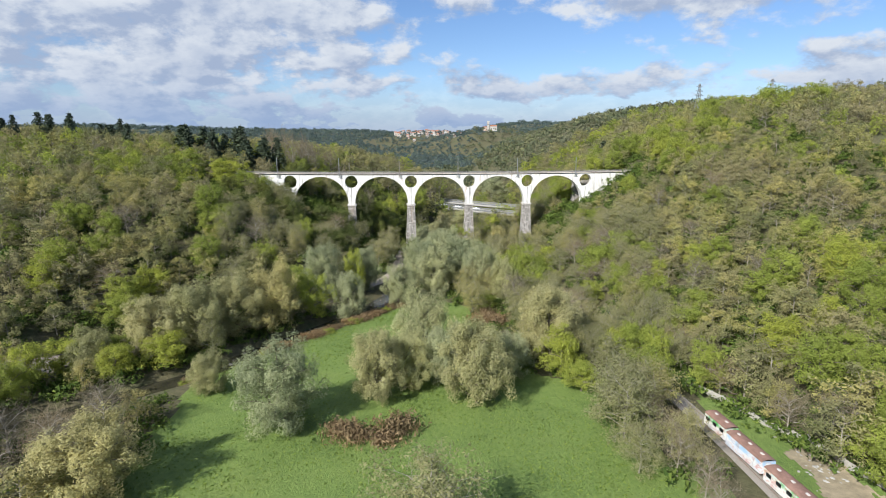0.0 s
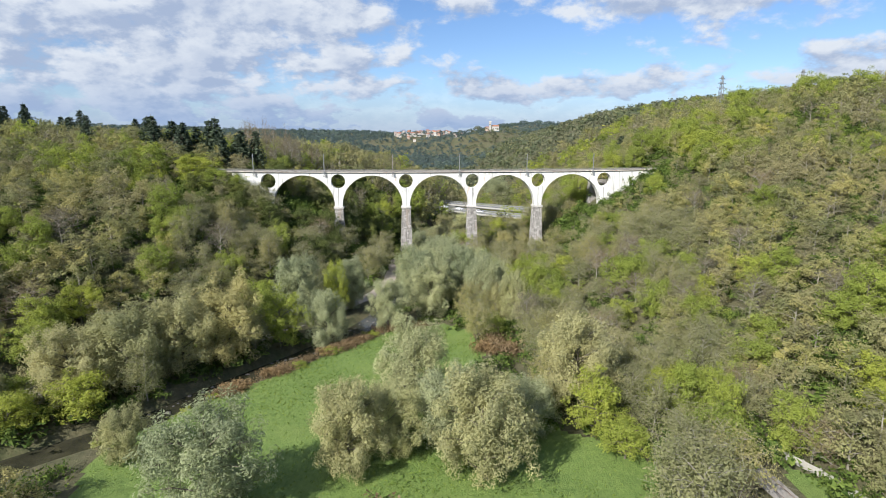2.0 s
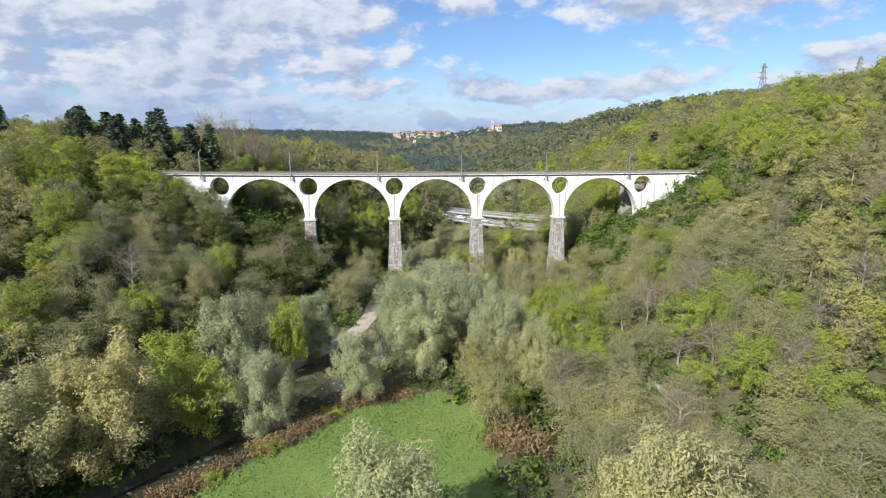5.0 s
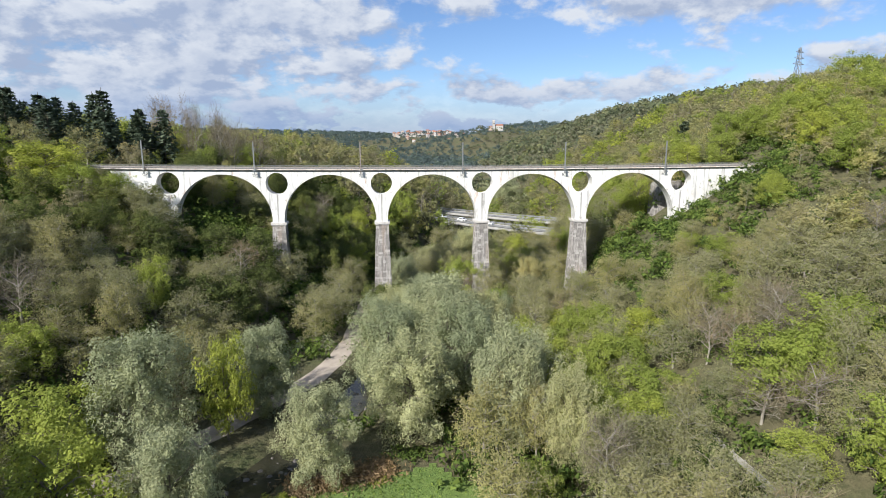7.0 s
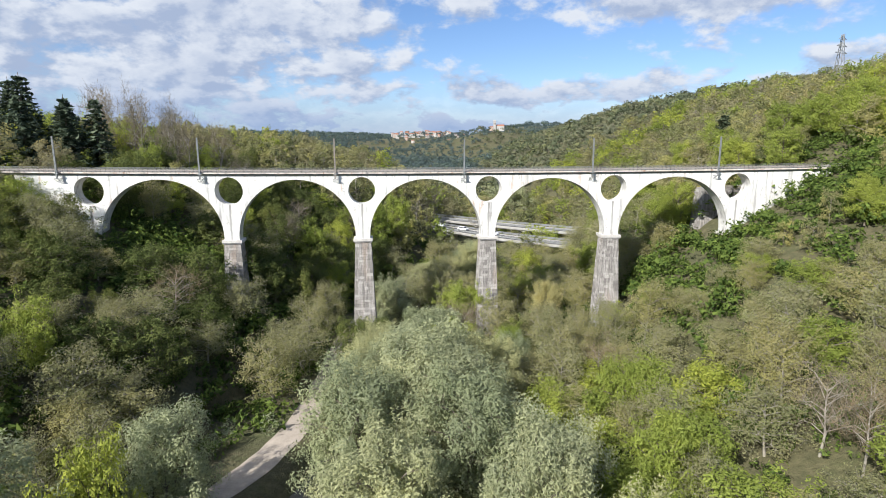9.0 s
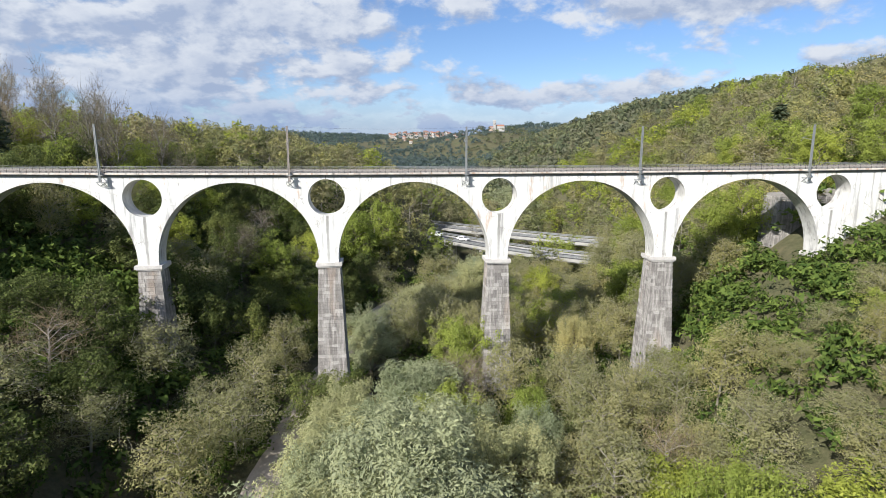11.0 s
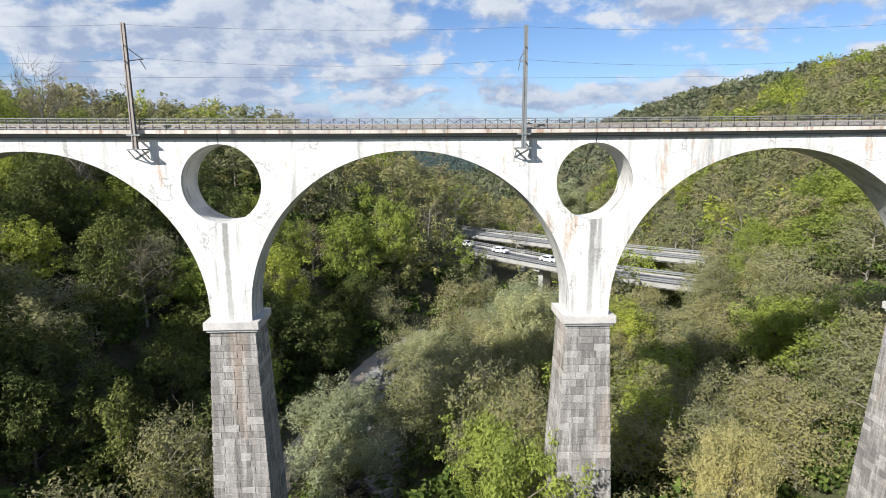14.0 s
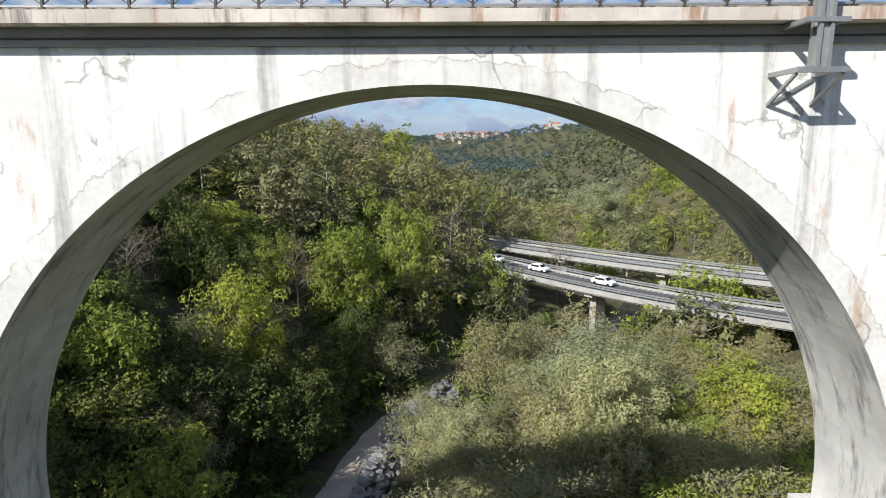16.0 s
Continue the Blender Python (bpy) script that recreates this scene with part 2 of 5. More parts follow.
def make_stone(name, random_of):
    k = Mat(name, 0.9)
    pick = random_socket(k, random_of)
    base = k.ramp(pick, (0.0, (0.20, 0.185, 0.175)), (0.4, (0.245, 0.228, 0.212)), (0.8, (0.30, 0.28, 0.262)), (0.97, (0.44, 0.415, 0.39)))
    wash = k.ramp(k.noise(1.0, 8, 0.7, (2.6, 2.6, 0.22)), (0.46, (0, 0, 0)), (0.62, (1, 1, 1)))
    base = k.mix(k.math("MULTIPLY", wash, 0.62), base, (0.62, 0.585, 0.55))
    ochre = k.ramp(k.noise(0.3, 5, 0.6, (1.5, 1.5, 0.25)), (0.58, (0, 0, 0)), (0.72, (1, 1, 1)))
    base = k.mix(k.math("MULTIPLY", ochre, 0.4), base, (0.50, 0.36, 0.26))
    base = k.mix(1.0, base, k.ramp(k.noise(9.0, 6), (0.3, (0.6, 0.6, 0.6)), (0.7, (1.15, 1.15, 1.15))), "MULTIPLY")
    k.bump(k.noise(6.0, 7), 0.05, 0.8)
    return k.done(base)


def random_socket(k, which):
    return k.own() if which == "own" else k.island()


def make_ground():
    k = Mat("woodland_floor", 0.95)
    a = k.ramp(k.noise(0.06, 6), (0.35, (0.075, 0.085, 0.03)), (0.52, (0.11, 0.095, 0.05)), (0.68, (0.07, 0.10, 0.028)))
    a = k.mix(0.5, a, k.ramp(k.noise(0.9, 7, 0.7), (0.35, (0.035, 0.045, 0.015)), (0.65, (0.16, 0.14, 0.075))))
    k.bump(k.noise(1.2, 8, 0.7), 0.5, 0.9)
    return k.done(a)


def make_meadow():
    k = Mat("meadow_grass", 0.85)
    a = k.ramp(k.noise(0.05, 5), (0.35, (0.125, 0.195, 0.04)), (0.55, (0.165, 0.24, 0.05)), (0.72, (0.21, 0.265, 0.065)))
    a = k.mix(0.45, a, k.ramp(k.noise(1.6, 7, 0.7, (1.0, 0.55, 1.0)), (0.35, (0.075, 0.14, 0.025)), (0.65, (0.20, 0.27, 0.065))))
    bare = k.ramp(k.noise(0.035, 6, 0.7), (0.68, (0, 0, 0)), (0.75, (1, 1, 1)))
    a = k.mix(k.math("MULTIPLY", bare, 0.5), a, (0.22, 0.19, 0.07))
    k.bump(k.noise(3.0, 8, 0.75), 0.35, 0.9)
    return k.done(a)


def make_ledge():
    k = Mat("rust_stained_concrete", 0.9)
    a = k.ramp(k.noise(0.8, 5), (0.35, (0.50, 0.45, 0.40)), (0.65, (0.72, 0.66, 0.59)))
    run = k.noise(2.2, 6, 0.65, (1.0, 1.0, 0.12))
    a = k.mix(k.ramp(run, (0.54, (0, 0, 0)), (0.66, (0.85, 0.85, 0.85))), a, (0.34, 0.18, 0.11))
    a = k.mix(k.ramp(k.noise(1.1, 6, 0.7, (1.0, 1.0, 0.1)), (0.58, (0, 0, 0)), (0.68, (0.85, 0.85, 0.85))), a, (0.10, 0.09, 0.085))
    k.bump(k.noise(9.0, 5), 0.015)
    return k.done(a)


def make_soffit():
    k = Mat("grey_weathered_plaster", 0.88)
    # greyer base than the wall plaster, with dark streaks and rust over it
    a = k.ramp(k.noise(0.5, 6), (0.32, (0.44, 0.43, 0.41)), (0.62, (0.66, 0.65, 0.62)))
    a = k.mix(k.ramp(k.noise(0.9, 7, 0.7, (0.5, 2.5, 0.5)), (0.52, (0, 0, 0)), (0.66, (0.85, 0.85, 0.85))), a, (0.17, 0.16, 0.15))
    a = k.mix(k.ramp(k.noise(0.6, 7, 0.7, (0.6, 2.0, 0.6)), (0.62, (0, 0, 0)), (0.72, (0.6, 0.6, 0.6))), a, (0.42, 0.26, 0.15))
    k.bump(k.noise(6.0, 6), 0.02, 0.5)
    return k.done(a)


PLASTER, SOFFIT = make_plaster(), make_soffit()
STONE, STONE_JOINED = make_stone("pier_stone", "own"), make_stone("pier_stone_courses", "island")
MORTAR = plain("lime_mortar", (0.30, 0.28, 0.26), 0.95)
CONCRETE = plain("grey_concrete", (0.34, 0.33, 0.31), 0.9, 0, 0.8)
CAP_STONE = plain("capital_stone", (0.58, 0.55, 0.52), 0.9, 0, 0.9, 0.35)
LEDGE = make_ledge()
DARK_STEEL = plain("dark_weathered_steel", (0.09, 0.08, 0.075), 0.65, 0.4)
GALVANISED = plain("galvanised_steel", (0.33, 0.34, 0.34), 0.5, 0.5)
RUST = plain("rusty_steel", (0.22, 0.11, 0.07), 0.8, 0.2)
BALLAST = plain("track_ballast", (0.33, 0.30, 0.27), 0.95, 0, 6.0, 0.5)
ASPHALT = plain("motorway_asphalt", (0.10, 0.10, 0.105), 0.85, 0, 0.7)
TRACK_DIRT = plain("pale_dirt_track", (0.42, 0.36, 0.30), 0.95, 0, 0.5, 0.3)
BARK = plain("grey_brown_bark", (0.17, 0.145, 0.115), 0.9, 0, 1.2, 0.4)
PALE_BARK = plain("pale_bark", (0.34, 0.31, 0.26), 0.9, 0, 1.2, 0.35)
WORN_RAIL = plain("worn_rail_steel", (0.34, 0.30, 0.27), 0.6, 0.3)
GROUND, MEADOW = make_ground(), make_meadow()
SILVER = leaf("silver_willow_leaf", (0.37, 0.395, 0.235), (0.49, 0.51, 0.325), None, 0.38)
YELLOW = leaf("yellow_catkin_leaf", (0.42, 0.40, 0.20), (0.54, 0.515, 0.29), None, 0.38)
FRESH = leaf("fresh_green_leaf", (0.28, 0.34, 0.07), (0.42, 0.475, 0.12), None, 0.42)
BUD = leaf("opening_bud_leaf", (0.28, 0.285, 0.14), (0.385, 0.385, 0.195), (0.335, 0.285, 0.185), 0.38)
# dark olive green: the shade of the hillside is put into this leaf colour
DIMMED = leaf("dark_ivy_leaf", (0.08, 0.105, 0.035), (0.22, 0.25, 0.085), None, 0.3)
DEEP = leaf("dark_undergrowth_leaf", (0.04, 0.075, 0.02), (0.16, 0.22, 0.055), None, 0.25)
TWIG = leaf("bare_twig", (0.14, 0.115, 0.085), (0.28, 0.24, 0.18), None, 0.0)
NEEDLE = leaf("dark_needle", (0.055, 0.08, 0.06), (0.14, 0.18, 0.135), None, 0.1)
FRESH_STAND = leaf("fresh_green_stand_leaf", (0.28, 0.34, 0.07), (0.41, 0.465, 0.115), None, 0.42, True)
BUD_STAND = leaf("opening_bud_stand_leaf", (0.285, 0.29, 0.14), (0.385, 0.385, 0.19), (0.34, 0.29, 0.185), 0.4, True)
# the air's haze over the far hills is mixed into these two leaf colours
HAZY_LEAF = leaf("distant_woodland_leaf", (0.14, 0.165, 0.105), (0.22, 0.245, 0.15), (0.21, 0.20, 0.14), 0.3, True)
BLUE_HAZE_LEAF = leaf("far_blue_green_leaf", (0.105, 0.15, 0.15), (0.15, 0.195, 0.19), (0.12, 0.155, 0.175), 0.3, True)
GRASS = leaf("long_grass", (0.10, 0.165, 0.035), (0.22, 0.29, 0.075))
REED = leaf("dry_reed", (0.20, 0.14, 0.08), (0.38, 0.28, 0.18))


# ---- mesh helpers ----
def mesh_from(name, verts, faces, mats, smooth=False, index=None):
    """A mesh from arrays: verts (n, 3); faces (m, 3 or 4)."""
    verts, faces = np.asarray(verts, np.float32), np.asarray(faces, np.int32)
    me = bpy.data.meshes.new(name)
    me.vertices.add(len(verts))
    me.vertices.foreach_set("co", verts.ravel())
    n, k = faces.shape
    me.loops.add(n * k)
    me.loops.foreach_set("vertex_index", faces.ravel())
    me.polygons.add(n)
    me.polygons.foreach_set("loop_start", np.arange(0, n * k, k, dtype=np.int32))
    if index is not None:
        me.polygons.foreach_set("material_index", np.asarray(index, np.int32))
    me.polygons.foreach_set("use_smooth", np.full(n, bool(smooth)))
    for m in mats if isinstance(mats, (list, tuple)) else [mats]:
        me.materials.append(m)
    me.update(calc_edges=True)
    return me


def part(name, data, parent=None, label=""):
    ob = new(name, data)
    ob.parent = parent
    return tagged(ob, label)


def join(*sets):
    """Joins (verts, faces) pairs with the same number of corners."""
    vs, fs, at = [], [], 0
    for v, f in sets:
        vs.append(np.asarray(v, float)), fs.append(np.asarray(f, int) + at)
        at += len(v)
    return np.concatenate(vs), np.concatenate(fs)


BOX_F = np.array([(0, 3, 2, 1), (4, 5, 6, 7), (0, 1, 5, 4), (1, 2, 6, 5), (2, 3, 7, 6), (3, 0, 4, 7)])


def box(x0, x1, y0, y1, z0, z1):
    return np.array([(x0, y0, z0), (x1, y0, z0), (x1, y1, z0), (x0, y1, z0), (x0, y0, z1), (x1, y0, z1), (x1, y1, z1), (x0, y1, z1)], float), BOX_F


def beam(p, q, w, h=None):
    """A square bar from p to q."""
    p, q, h = Vector(p), Vector(q), h or w
    d = (q - p).normalized()
    s = d.cross(Vector((0, 0, 1))) if abs(d.z) < 0.95 else d.cross(Vector((0, 1, 0)))
    s.normalize()
    u = s.cross(d)
    c = [s * a * w / 2 + u * b * h / 2 for a, b in ((-1, -1), (1, -1), (1, 1), (-1, 1))]
    return np.array([p + k for k in c] + [q + k for k in c], float), BOX_F


def bevelled(x0, x1, y0, y1, z0, z1, b):
    """A block with its front and back edges chamfered (faces -y and +y)."""
    r = lambda y, i: [(x0 + i, y, z0 + i), (x1 - i, y, z0 + i), (x1 - i, y, z1 - i), (x0 + i, y, z1 - i)]
    v = r(y0, b) + r(y0 + b, 0) + r(y1 - b, 0) + r(y1, b)
    f = [(0, 1, 2, 3), (15, 14, 13, 12)]
    for a in (0, 4, 8):
        f += [(a + i, a + 4 + i, a + 4 + (i + 1) % 4, a + (i + 1) % 4) for i in range(4)]
    return np.array(v, float), np.array(f)


def tubes(segs, sides=5):
    """Tapered sticks: rows of p, q, r at p, r at q."""
    s = np.array(segs, float)
    p, q, r0, r1 = s[:, 0:3], s[:, 3:6], s[:, 6], s[:, 7]
    d = q - p
    d /= np.linalg.norm(d, axis=1, keepdims=True) + 1e-9
    ref = np.where(np.abs(d[:, 2:3]) < 0.9, [[0, 0, 1.0]], [[1.0, 0, 0]])
    a = np.cross(d, ref)
    a /= np.linalg.norm(a, axis=1, keepdims=True)
    b = np.cross(d, a)
    ang = np.arange(sides) * 2 * np.pi / sides
    ring = a[:, None] * np.cos(ang)[None, :, None] + b[:, None] * np.sin(ang)[None, :, None]
    v = np.concatenate([p[:, None] + ring * r0[:, None, None], q[:, None] + ring * r1[:, None, None]], 1).reshape(-1, 3)
    i = np.arange(sides)
    f = np.stack([i, (i + 1) % sides, (i + 1) % sides + sides, i + sides], 1)
    return v, (f[None] + (np.arange(len(s)) * 2 * sides)[:, None, None]).reshape(-1, 4)


def leaves(points, size, rng, up=0.3, stretch=1.6, out=None):
    """A pointed leaf or spray at each point, turned at random, or more or less outwards."""
    n = len(points)
    nor = rng.normal(size=(n, 3)) * (0.55 if out is not None else 1.0) + [0, 0, up]
    if out is not None:
        nor = nor + out
    nor /= np.linalg.norm(nor, axis=1, keepdims=True)
    a = np.cross(nor, rng.normal(size=(n, 3)))
    a /= np.linalg.norm(a, axis=1, keepdims=True) + 1e-9
    b = np.cross(nor, a)
    s = (size * rng.uniform(0.55, 1.3, n))[:, None]
    v = np.stack([points - a * s * stretch * 0.45 + b * s * 0.4, points + a * s * stretch * 0.55, points - a * s * stretch * 0.45 - b * s * 0.4 + nor * s * 0.12], 1).reshape(-1, 3)
    return v, np.arange(n * 3).reshape(-1, 3)


# ---- the lie of the land ----
def smooth(a, b, v):
    q = np.clip((v - a) / (b - a), 0, 1)
    return q * q * (3 - 2 * q)
FLOOR_Y = (0, 60, 110, 150, 185, 240, 290, 308, 325, 342, 400, 470, 700, 1500)
FLOOR_L = (-115, -108, -88, -64, -36, -25, -20, -8, 2, 7, 12, -30, -90, -160)
FLOOR_R = (64, 63, 58, 46, 36, 34, 36, 42, 48, 52, 54, 44, 30, 90)
SLOPE_Y = (0, 90, 145, 205, 260, 400, 900)
SLOPE_L = (.45, .5, .7, .9, 1.1, 1.0, .4)
SLOPE_R = (.3, .36, .48, .85, 1.15, .95, .6)
RIVER_X = (-110, -62, -51.4, -45.8, -37.2, -28.6, -22.1, -14, -9, -6, -6, -8, -6, 4, 26, 50)
RIVER_Y = (60, 108, 118, 128, 140, 152.5, 165, 185, 205, 225, 245, 268, 290, 310, 335, 380)
ROAD_X = (-140, -91, -78, -63, -50, -43, -33, -27, -20.5, -18, -18, -18.5, -14.5, -13, -10, 4, 24)
ROAD_Y = (95, 111, 124.5, 137, 148, 157.5, 172, 183, 194, 210, 225, 242, 268, 282, 292, 303, 322)
def bend(x, y, px, py, step=1.0):
    d = np.full(np.shape(x), 1e9)
    for i in range(len(px) - 1):
        ax, ay, bx, by = px[i], py[i], px[i + 1], py[i + 1]
        q = np.clip(((x - ax) * (bx - ax) + (y - ay) * (by - ay)) / ((bx - ax) ** 2 + (by - ay) ** 2), 0, 1)
        d = np.minimum(d, np.hypot(x - ax - q * (bx - ax), y - ay - q * (by - ay)))
    return d
def bumps(x, y, s, seed):
    a = np.sin(x / s + seed) * np.cos(y / s * 1.17 + seed * 2.1) + np.sin((x + y) / s * .63 + seed * 1.7) * .7 + np.cos((x - 1.3 * y) / s * .41 + seed * .3) * .6
    return a / 2.3
def height(x, y):
    x, y = np.asarray(x, float), np.asarray(y, float)
    dl = np.maximum(np.interp(y, FLOOR_Y, FLOOR_L) - x, 0)
    dr = np.maximum(x - np.interp(y, FLOOR_Y, FLOOR_R), 0)
    far = np.hypot(x, y)
    hl = np.interp(y, (0, 100, 200, 260, 330, 420, 520, 900), (28, 32, 38, 46, 40, 32, 22, 30))
    hr = np.interp(y, (0, 100, 200, 260, 300, 450, 700, 1200), (44, 46, 56, 68, 75, 82, 88, 66)) * (1 - 0.25 * smooth(110, 360, dr))
    left = hl * (1 - np.exp(-dl * np.interp(y, SLOPE_Y, SLOPE_L) / hl))
    right = hr * (1 - np.exp(-dr * np.interp(y, SLOPE_Y, SLOPE_R) / hr))
    rise = smooth(420, 1500, y) * 8
    z = left + right + rise
    z += bumps(x, y, 37, 1.0) * (.05 * np.minimum(left + right, 60)) + bumps(x, y, 130, 2.0) * smooth(300, 900, far) * 9
    z += smooth(1100, 2600, far) * (30 + 24 * bumps(x, y, 420, 4.0))
    z = np.maximum(z, 56 * np.exp(-((x + 40) / 300) ** 2 - ((y - 1560) / 170) ** 2))
    z = np.maximum(z, 63 * np.exp(-((x - 108) / 170) ** 2 - ((y - 1310) / 150) ** 2))
    z -= 1.9 * (1 - smooth(2.4, 5.2, bend(x, y, RIVER_X, RIVER_Y)))
    return z


def axis(fine0, fine1, step, limits, grow=1.12):
    mid = list(np.arange(fine0, fine1 + 0.1, step))
    out, s = [fine1], step
    while out[-1] < limits[1]:
        s = min(s * grow, 120)
        out.append(out[-1] + s)
    low, s = [fine0], step
    while low[-1] > limits[0]:
        s = min(s * grow, 120)
        low.append(low[-1] - s)
    return np.array(low[:0:-1] + mid + out[1:])


gx, gy = axis(-130, 120, 2.0, (-3600, 3600)), axis(40, 400, 2.0, (-1500, 4300))
GX, GY = np.meshgrid(gx, gy)
GZ = height(GX, GY)
gi = np.arange(GX.size).reshape(GX.shape)
ground = new("ground", mesh_from("ground", np.stack([GX, GY, GZ], -1).reshape(-1, 3), np.stack([gi[:-1, :-1], gi[:-1, 1:], gi[1:, 1:], gi[1:, :-1]], -1).reshape(-1, 4), GROUND, True))
tagged(ground, "valley floor and hillsides of leaf litter and undergrowth", "ground", kind="structure")


def ribbon(px, py, width, lift, step=2.0, level=None, rough=0.0, seed=1):
    """A strip of ground that follows a bent line."""
    px, py = np.array(px, float), np.array(py, float)
    t = np.concatenate([[0], np.cumsum(np.hypot(np.diff(px), np.diff(py)))])
    s = np.arange(0, t[-1], step)
    x, y = np.interp(s, t, px), np.interp(s, t, py)
    k = np.ones(7) / 7
    x, y = np.convolve(np.pad(x, 3, "edge"), k, "valid"), np.convolve(np.pad(y, 3, "edge"), k, "valid")
    dx, dy = np.gradient(x), np.gradient(y)
    n = np.hypot(dx, dy)
    rng = np.random.default_rng(seed)
    cols = []
    for a in (-1, -0.5, 0, 0.5, 1):
        w = width / 2 * a * (1 + rough * rng.normal(size=len(x)))
        X, Y = x - dy / n * w, y + dx / n * w
        cols.append(np.stack([X, Y, (height(X, Y) if level is None else np.full(len(X), level)) + lift - (0.02 if abs(a) == 1 else 0)], -1))
    v = np.stack(cols, 1)
    i = np.arange(v.shape[0] * 5).reshape(-1, 5)
    return v.reshape(-1, 3), np.stack([i[:-1, :-1], i[:-1, 1:], i[1:, 1:], i[1:, :-1]], -1).reshape(-1, 4)


def make_water():
    k = Mat("dark_river_water", 0.12)
    k.bump(k.noise(1.5, 4), 0.05, 0.5)
    return k.done(k.ramp(k.noise(0.2, 4), (0.3, (0.02, 0.022, 0.015)), (0.7, (0.06, 0.055, 0.035))))


river = new("river", mesh_from("river", *ribbon(RIVER_X, RIVER_Y, 6.0, 0.0, level=-1.35), make_water(), True))
tagged(river, "narrow dark river between grassy banks", "river", kind="structure")
dirt = new("dirt_road", mesh_from("dirt_road", *ribbon(ROAD_X, ROAD_Y, 4.2, 0.10, rough=0.06), TRACK_DIRT, True))
tagged(dirt, "pale unpaved track along the river", "road", kind="structure")

MEADOW_X = (-47, -54, -47, -36, -28.5, -21, -12.5, 0, 8, 9, 20, 31, 32, 38, 42, 44, -48)
MEADOW_Y = (66, 108, 119, 131, 141, 151, 161, 166, 160, 140, 112, 106, 92, 78, 70, 12, 12)


def inside(x, y, px, py):
    hit = np.zeros(np.shape(x), bool)
    j = len(px) - 1
    for i in range(len(px)):
        c = (py[i] > y) != (py[j] > y)
        hit ^= c & (x < (px[j] - px[i]) * (y - py[i]) / (py[j] - py[i] + 1e-9) + px[i])
        j = i
    return hit


mx, my = np.meshgrid(np.arange(-52, 48, 1.0), np.arange(8, 170, 1.0))
wob = bumps(mx, my, 3.1, 5.0) * 1.2
keep = inside(mx + wob, my + wob * 0.6, MEADOW_X, MEADOW_Y)
mi = np.arange(mx.size).reshape(mx.shape)
mq = np.stack([mi[:-1, :-1], mi[:-1, 1:], mi[1:, 1:], mi[1:, :-1]], -1)[keep[:-1, :-1]]
used, inv = np.unique(mq, return_inverse=True)
mv = np.stack([mx, my, height(mx, my) + 0.12 + 0.08 * bumps(mx, my, 1.3, 2.0)], -1).reshape(-1, 3)[used]
meadow = new("meadow", mesh_from("meadow", mv, inv.reshape(-1, 4), MEADOW, True))
tagged(meadow, "bright green spring meadow beside the river", "meadow", kind="structure")

vx, vy = np.meshgrid(np.arange(48.5, 66, 1.0), np.arange(40, 106, 1.0))
vk = inside(vx + bumps(vx, vy, 2.3, 1.0) * 0.8, vy, (50.6, 49.4, 48.2, 50, 54, 57, 61, 63, 66), (40, 68, 92, 104, 99, 91, 85, 74, 40))
vi = np.arange(vx.size).reshape(vx.shape)
vq = np.stack([vi[:-1, :-1], vi[:-1, 1:], vi[1:, 1:], vi[1:, :-1]], -1)[vk[:-1, :-1]]
vu, vinv = np.unique(vq, return_inverse=True)
vv = np.stack([vx, vy, height(vx, vy) + 0.14], -1).reshape(-1, 3)[vu]
tagged(new("grass_verge", mesh_from("grass_verge", vv, vinv.reshape(-1, 4), MEADOW, True)), "green grass strip between railcars and wall", "grass", kind="structure")

sx_, sy_ = np.meshgrid(np.arange(53, 64, 0.5), np.arange(66, 88, 0.5))
sk = inside(sx_ + bumps(sx_, sy_, 1.1, 3.0) * 1.2, sy_ + bumps(sx_, sy_, 1.6, 7.0) * 1.2, (55, 56, 60, 62.5, 62, 57), (72, 82, 84, 78, 69, 67))
si = np.arange(sx_.size).reshape(sx_.shape)
sq = np.stack([si[:-1, :-1], si[:-1, 1:], si[1:, 1:], si[1:, :-1]], -1)[sk[:-1, :-1]]
su, sinv = np.unique(sq, return_inverse=True)
soil_v = np.stack([sx_, sy_, height(sx_, sy_) + 0.19 + 0.05 * bumps(sx_, sy_, 0.7, 2.0)], -1).reshape(-1, 3)[su]
tagged(new("bare_soil", mesh_from("bare_soil", soil_v, sinv.reshape(-1, 4), plain("dry_brown_soil", (0.30, 0.25, 0.17), 0.95, 0, 0.7, 0.45), True)), "dry brown patch of bare soil beside the siding", "soil", kind="structure")

rg = np.random.default_rng(5)
tuft = np.stack([rg.uniform(-52, 46, 60000), rg.uniform(48, 168, 60000)], 1)
tuft = tuft[inside(tuft[:, 0], tuft[:, 1], MEADOW_X, MEADOW_Y) & (bumps(tuft[:, 0], tuft[:, 1], 4.0, 6.0) + rg.normal(size=60000) * 0.4 > 0.0)]
tp = np.stack([tuft[:, 0], tuft[:, 1], height(tuft[:, 0], tuft[:, 1]) + 0.28], 1)
tv, tf = leaves(tp - [0, 0, 0.08], 0.3, rg, 1.2, 1.4)
tagged(new("grass", mesh_from("grass", tv, tf, GRASS)), "uneven tufts of long spring grass", "grass", kind="stuff")

# ---- the viaduct ----
ANGLE = radians(6.2)
VIADUCT = Matrix.Translation((-1.15, 238.6, 0)) @ Matrix.Rotation(ANGLE, 4, "Z")
SPAN, HALF, RADIUS, SPRING, DEPTH = 25.0, 12.5, 11.1, 22.45, 2.9
TOP, OCULUS_Z, OCULUS_R = 34.30, 31.4, 2.6


def sag(u):
    return 1.1e-4 * np.asarray(u) ** 2


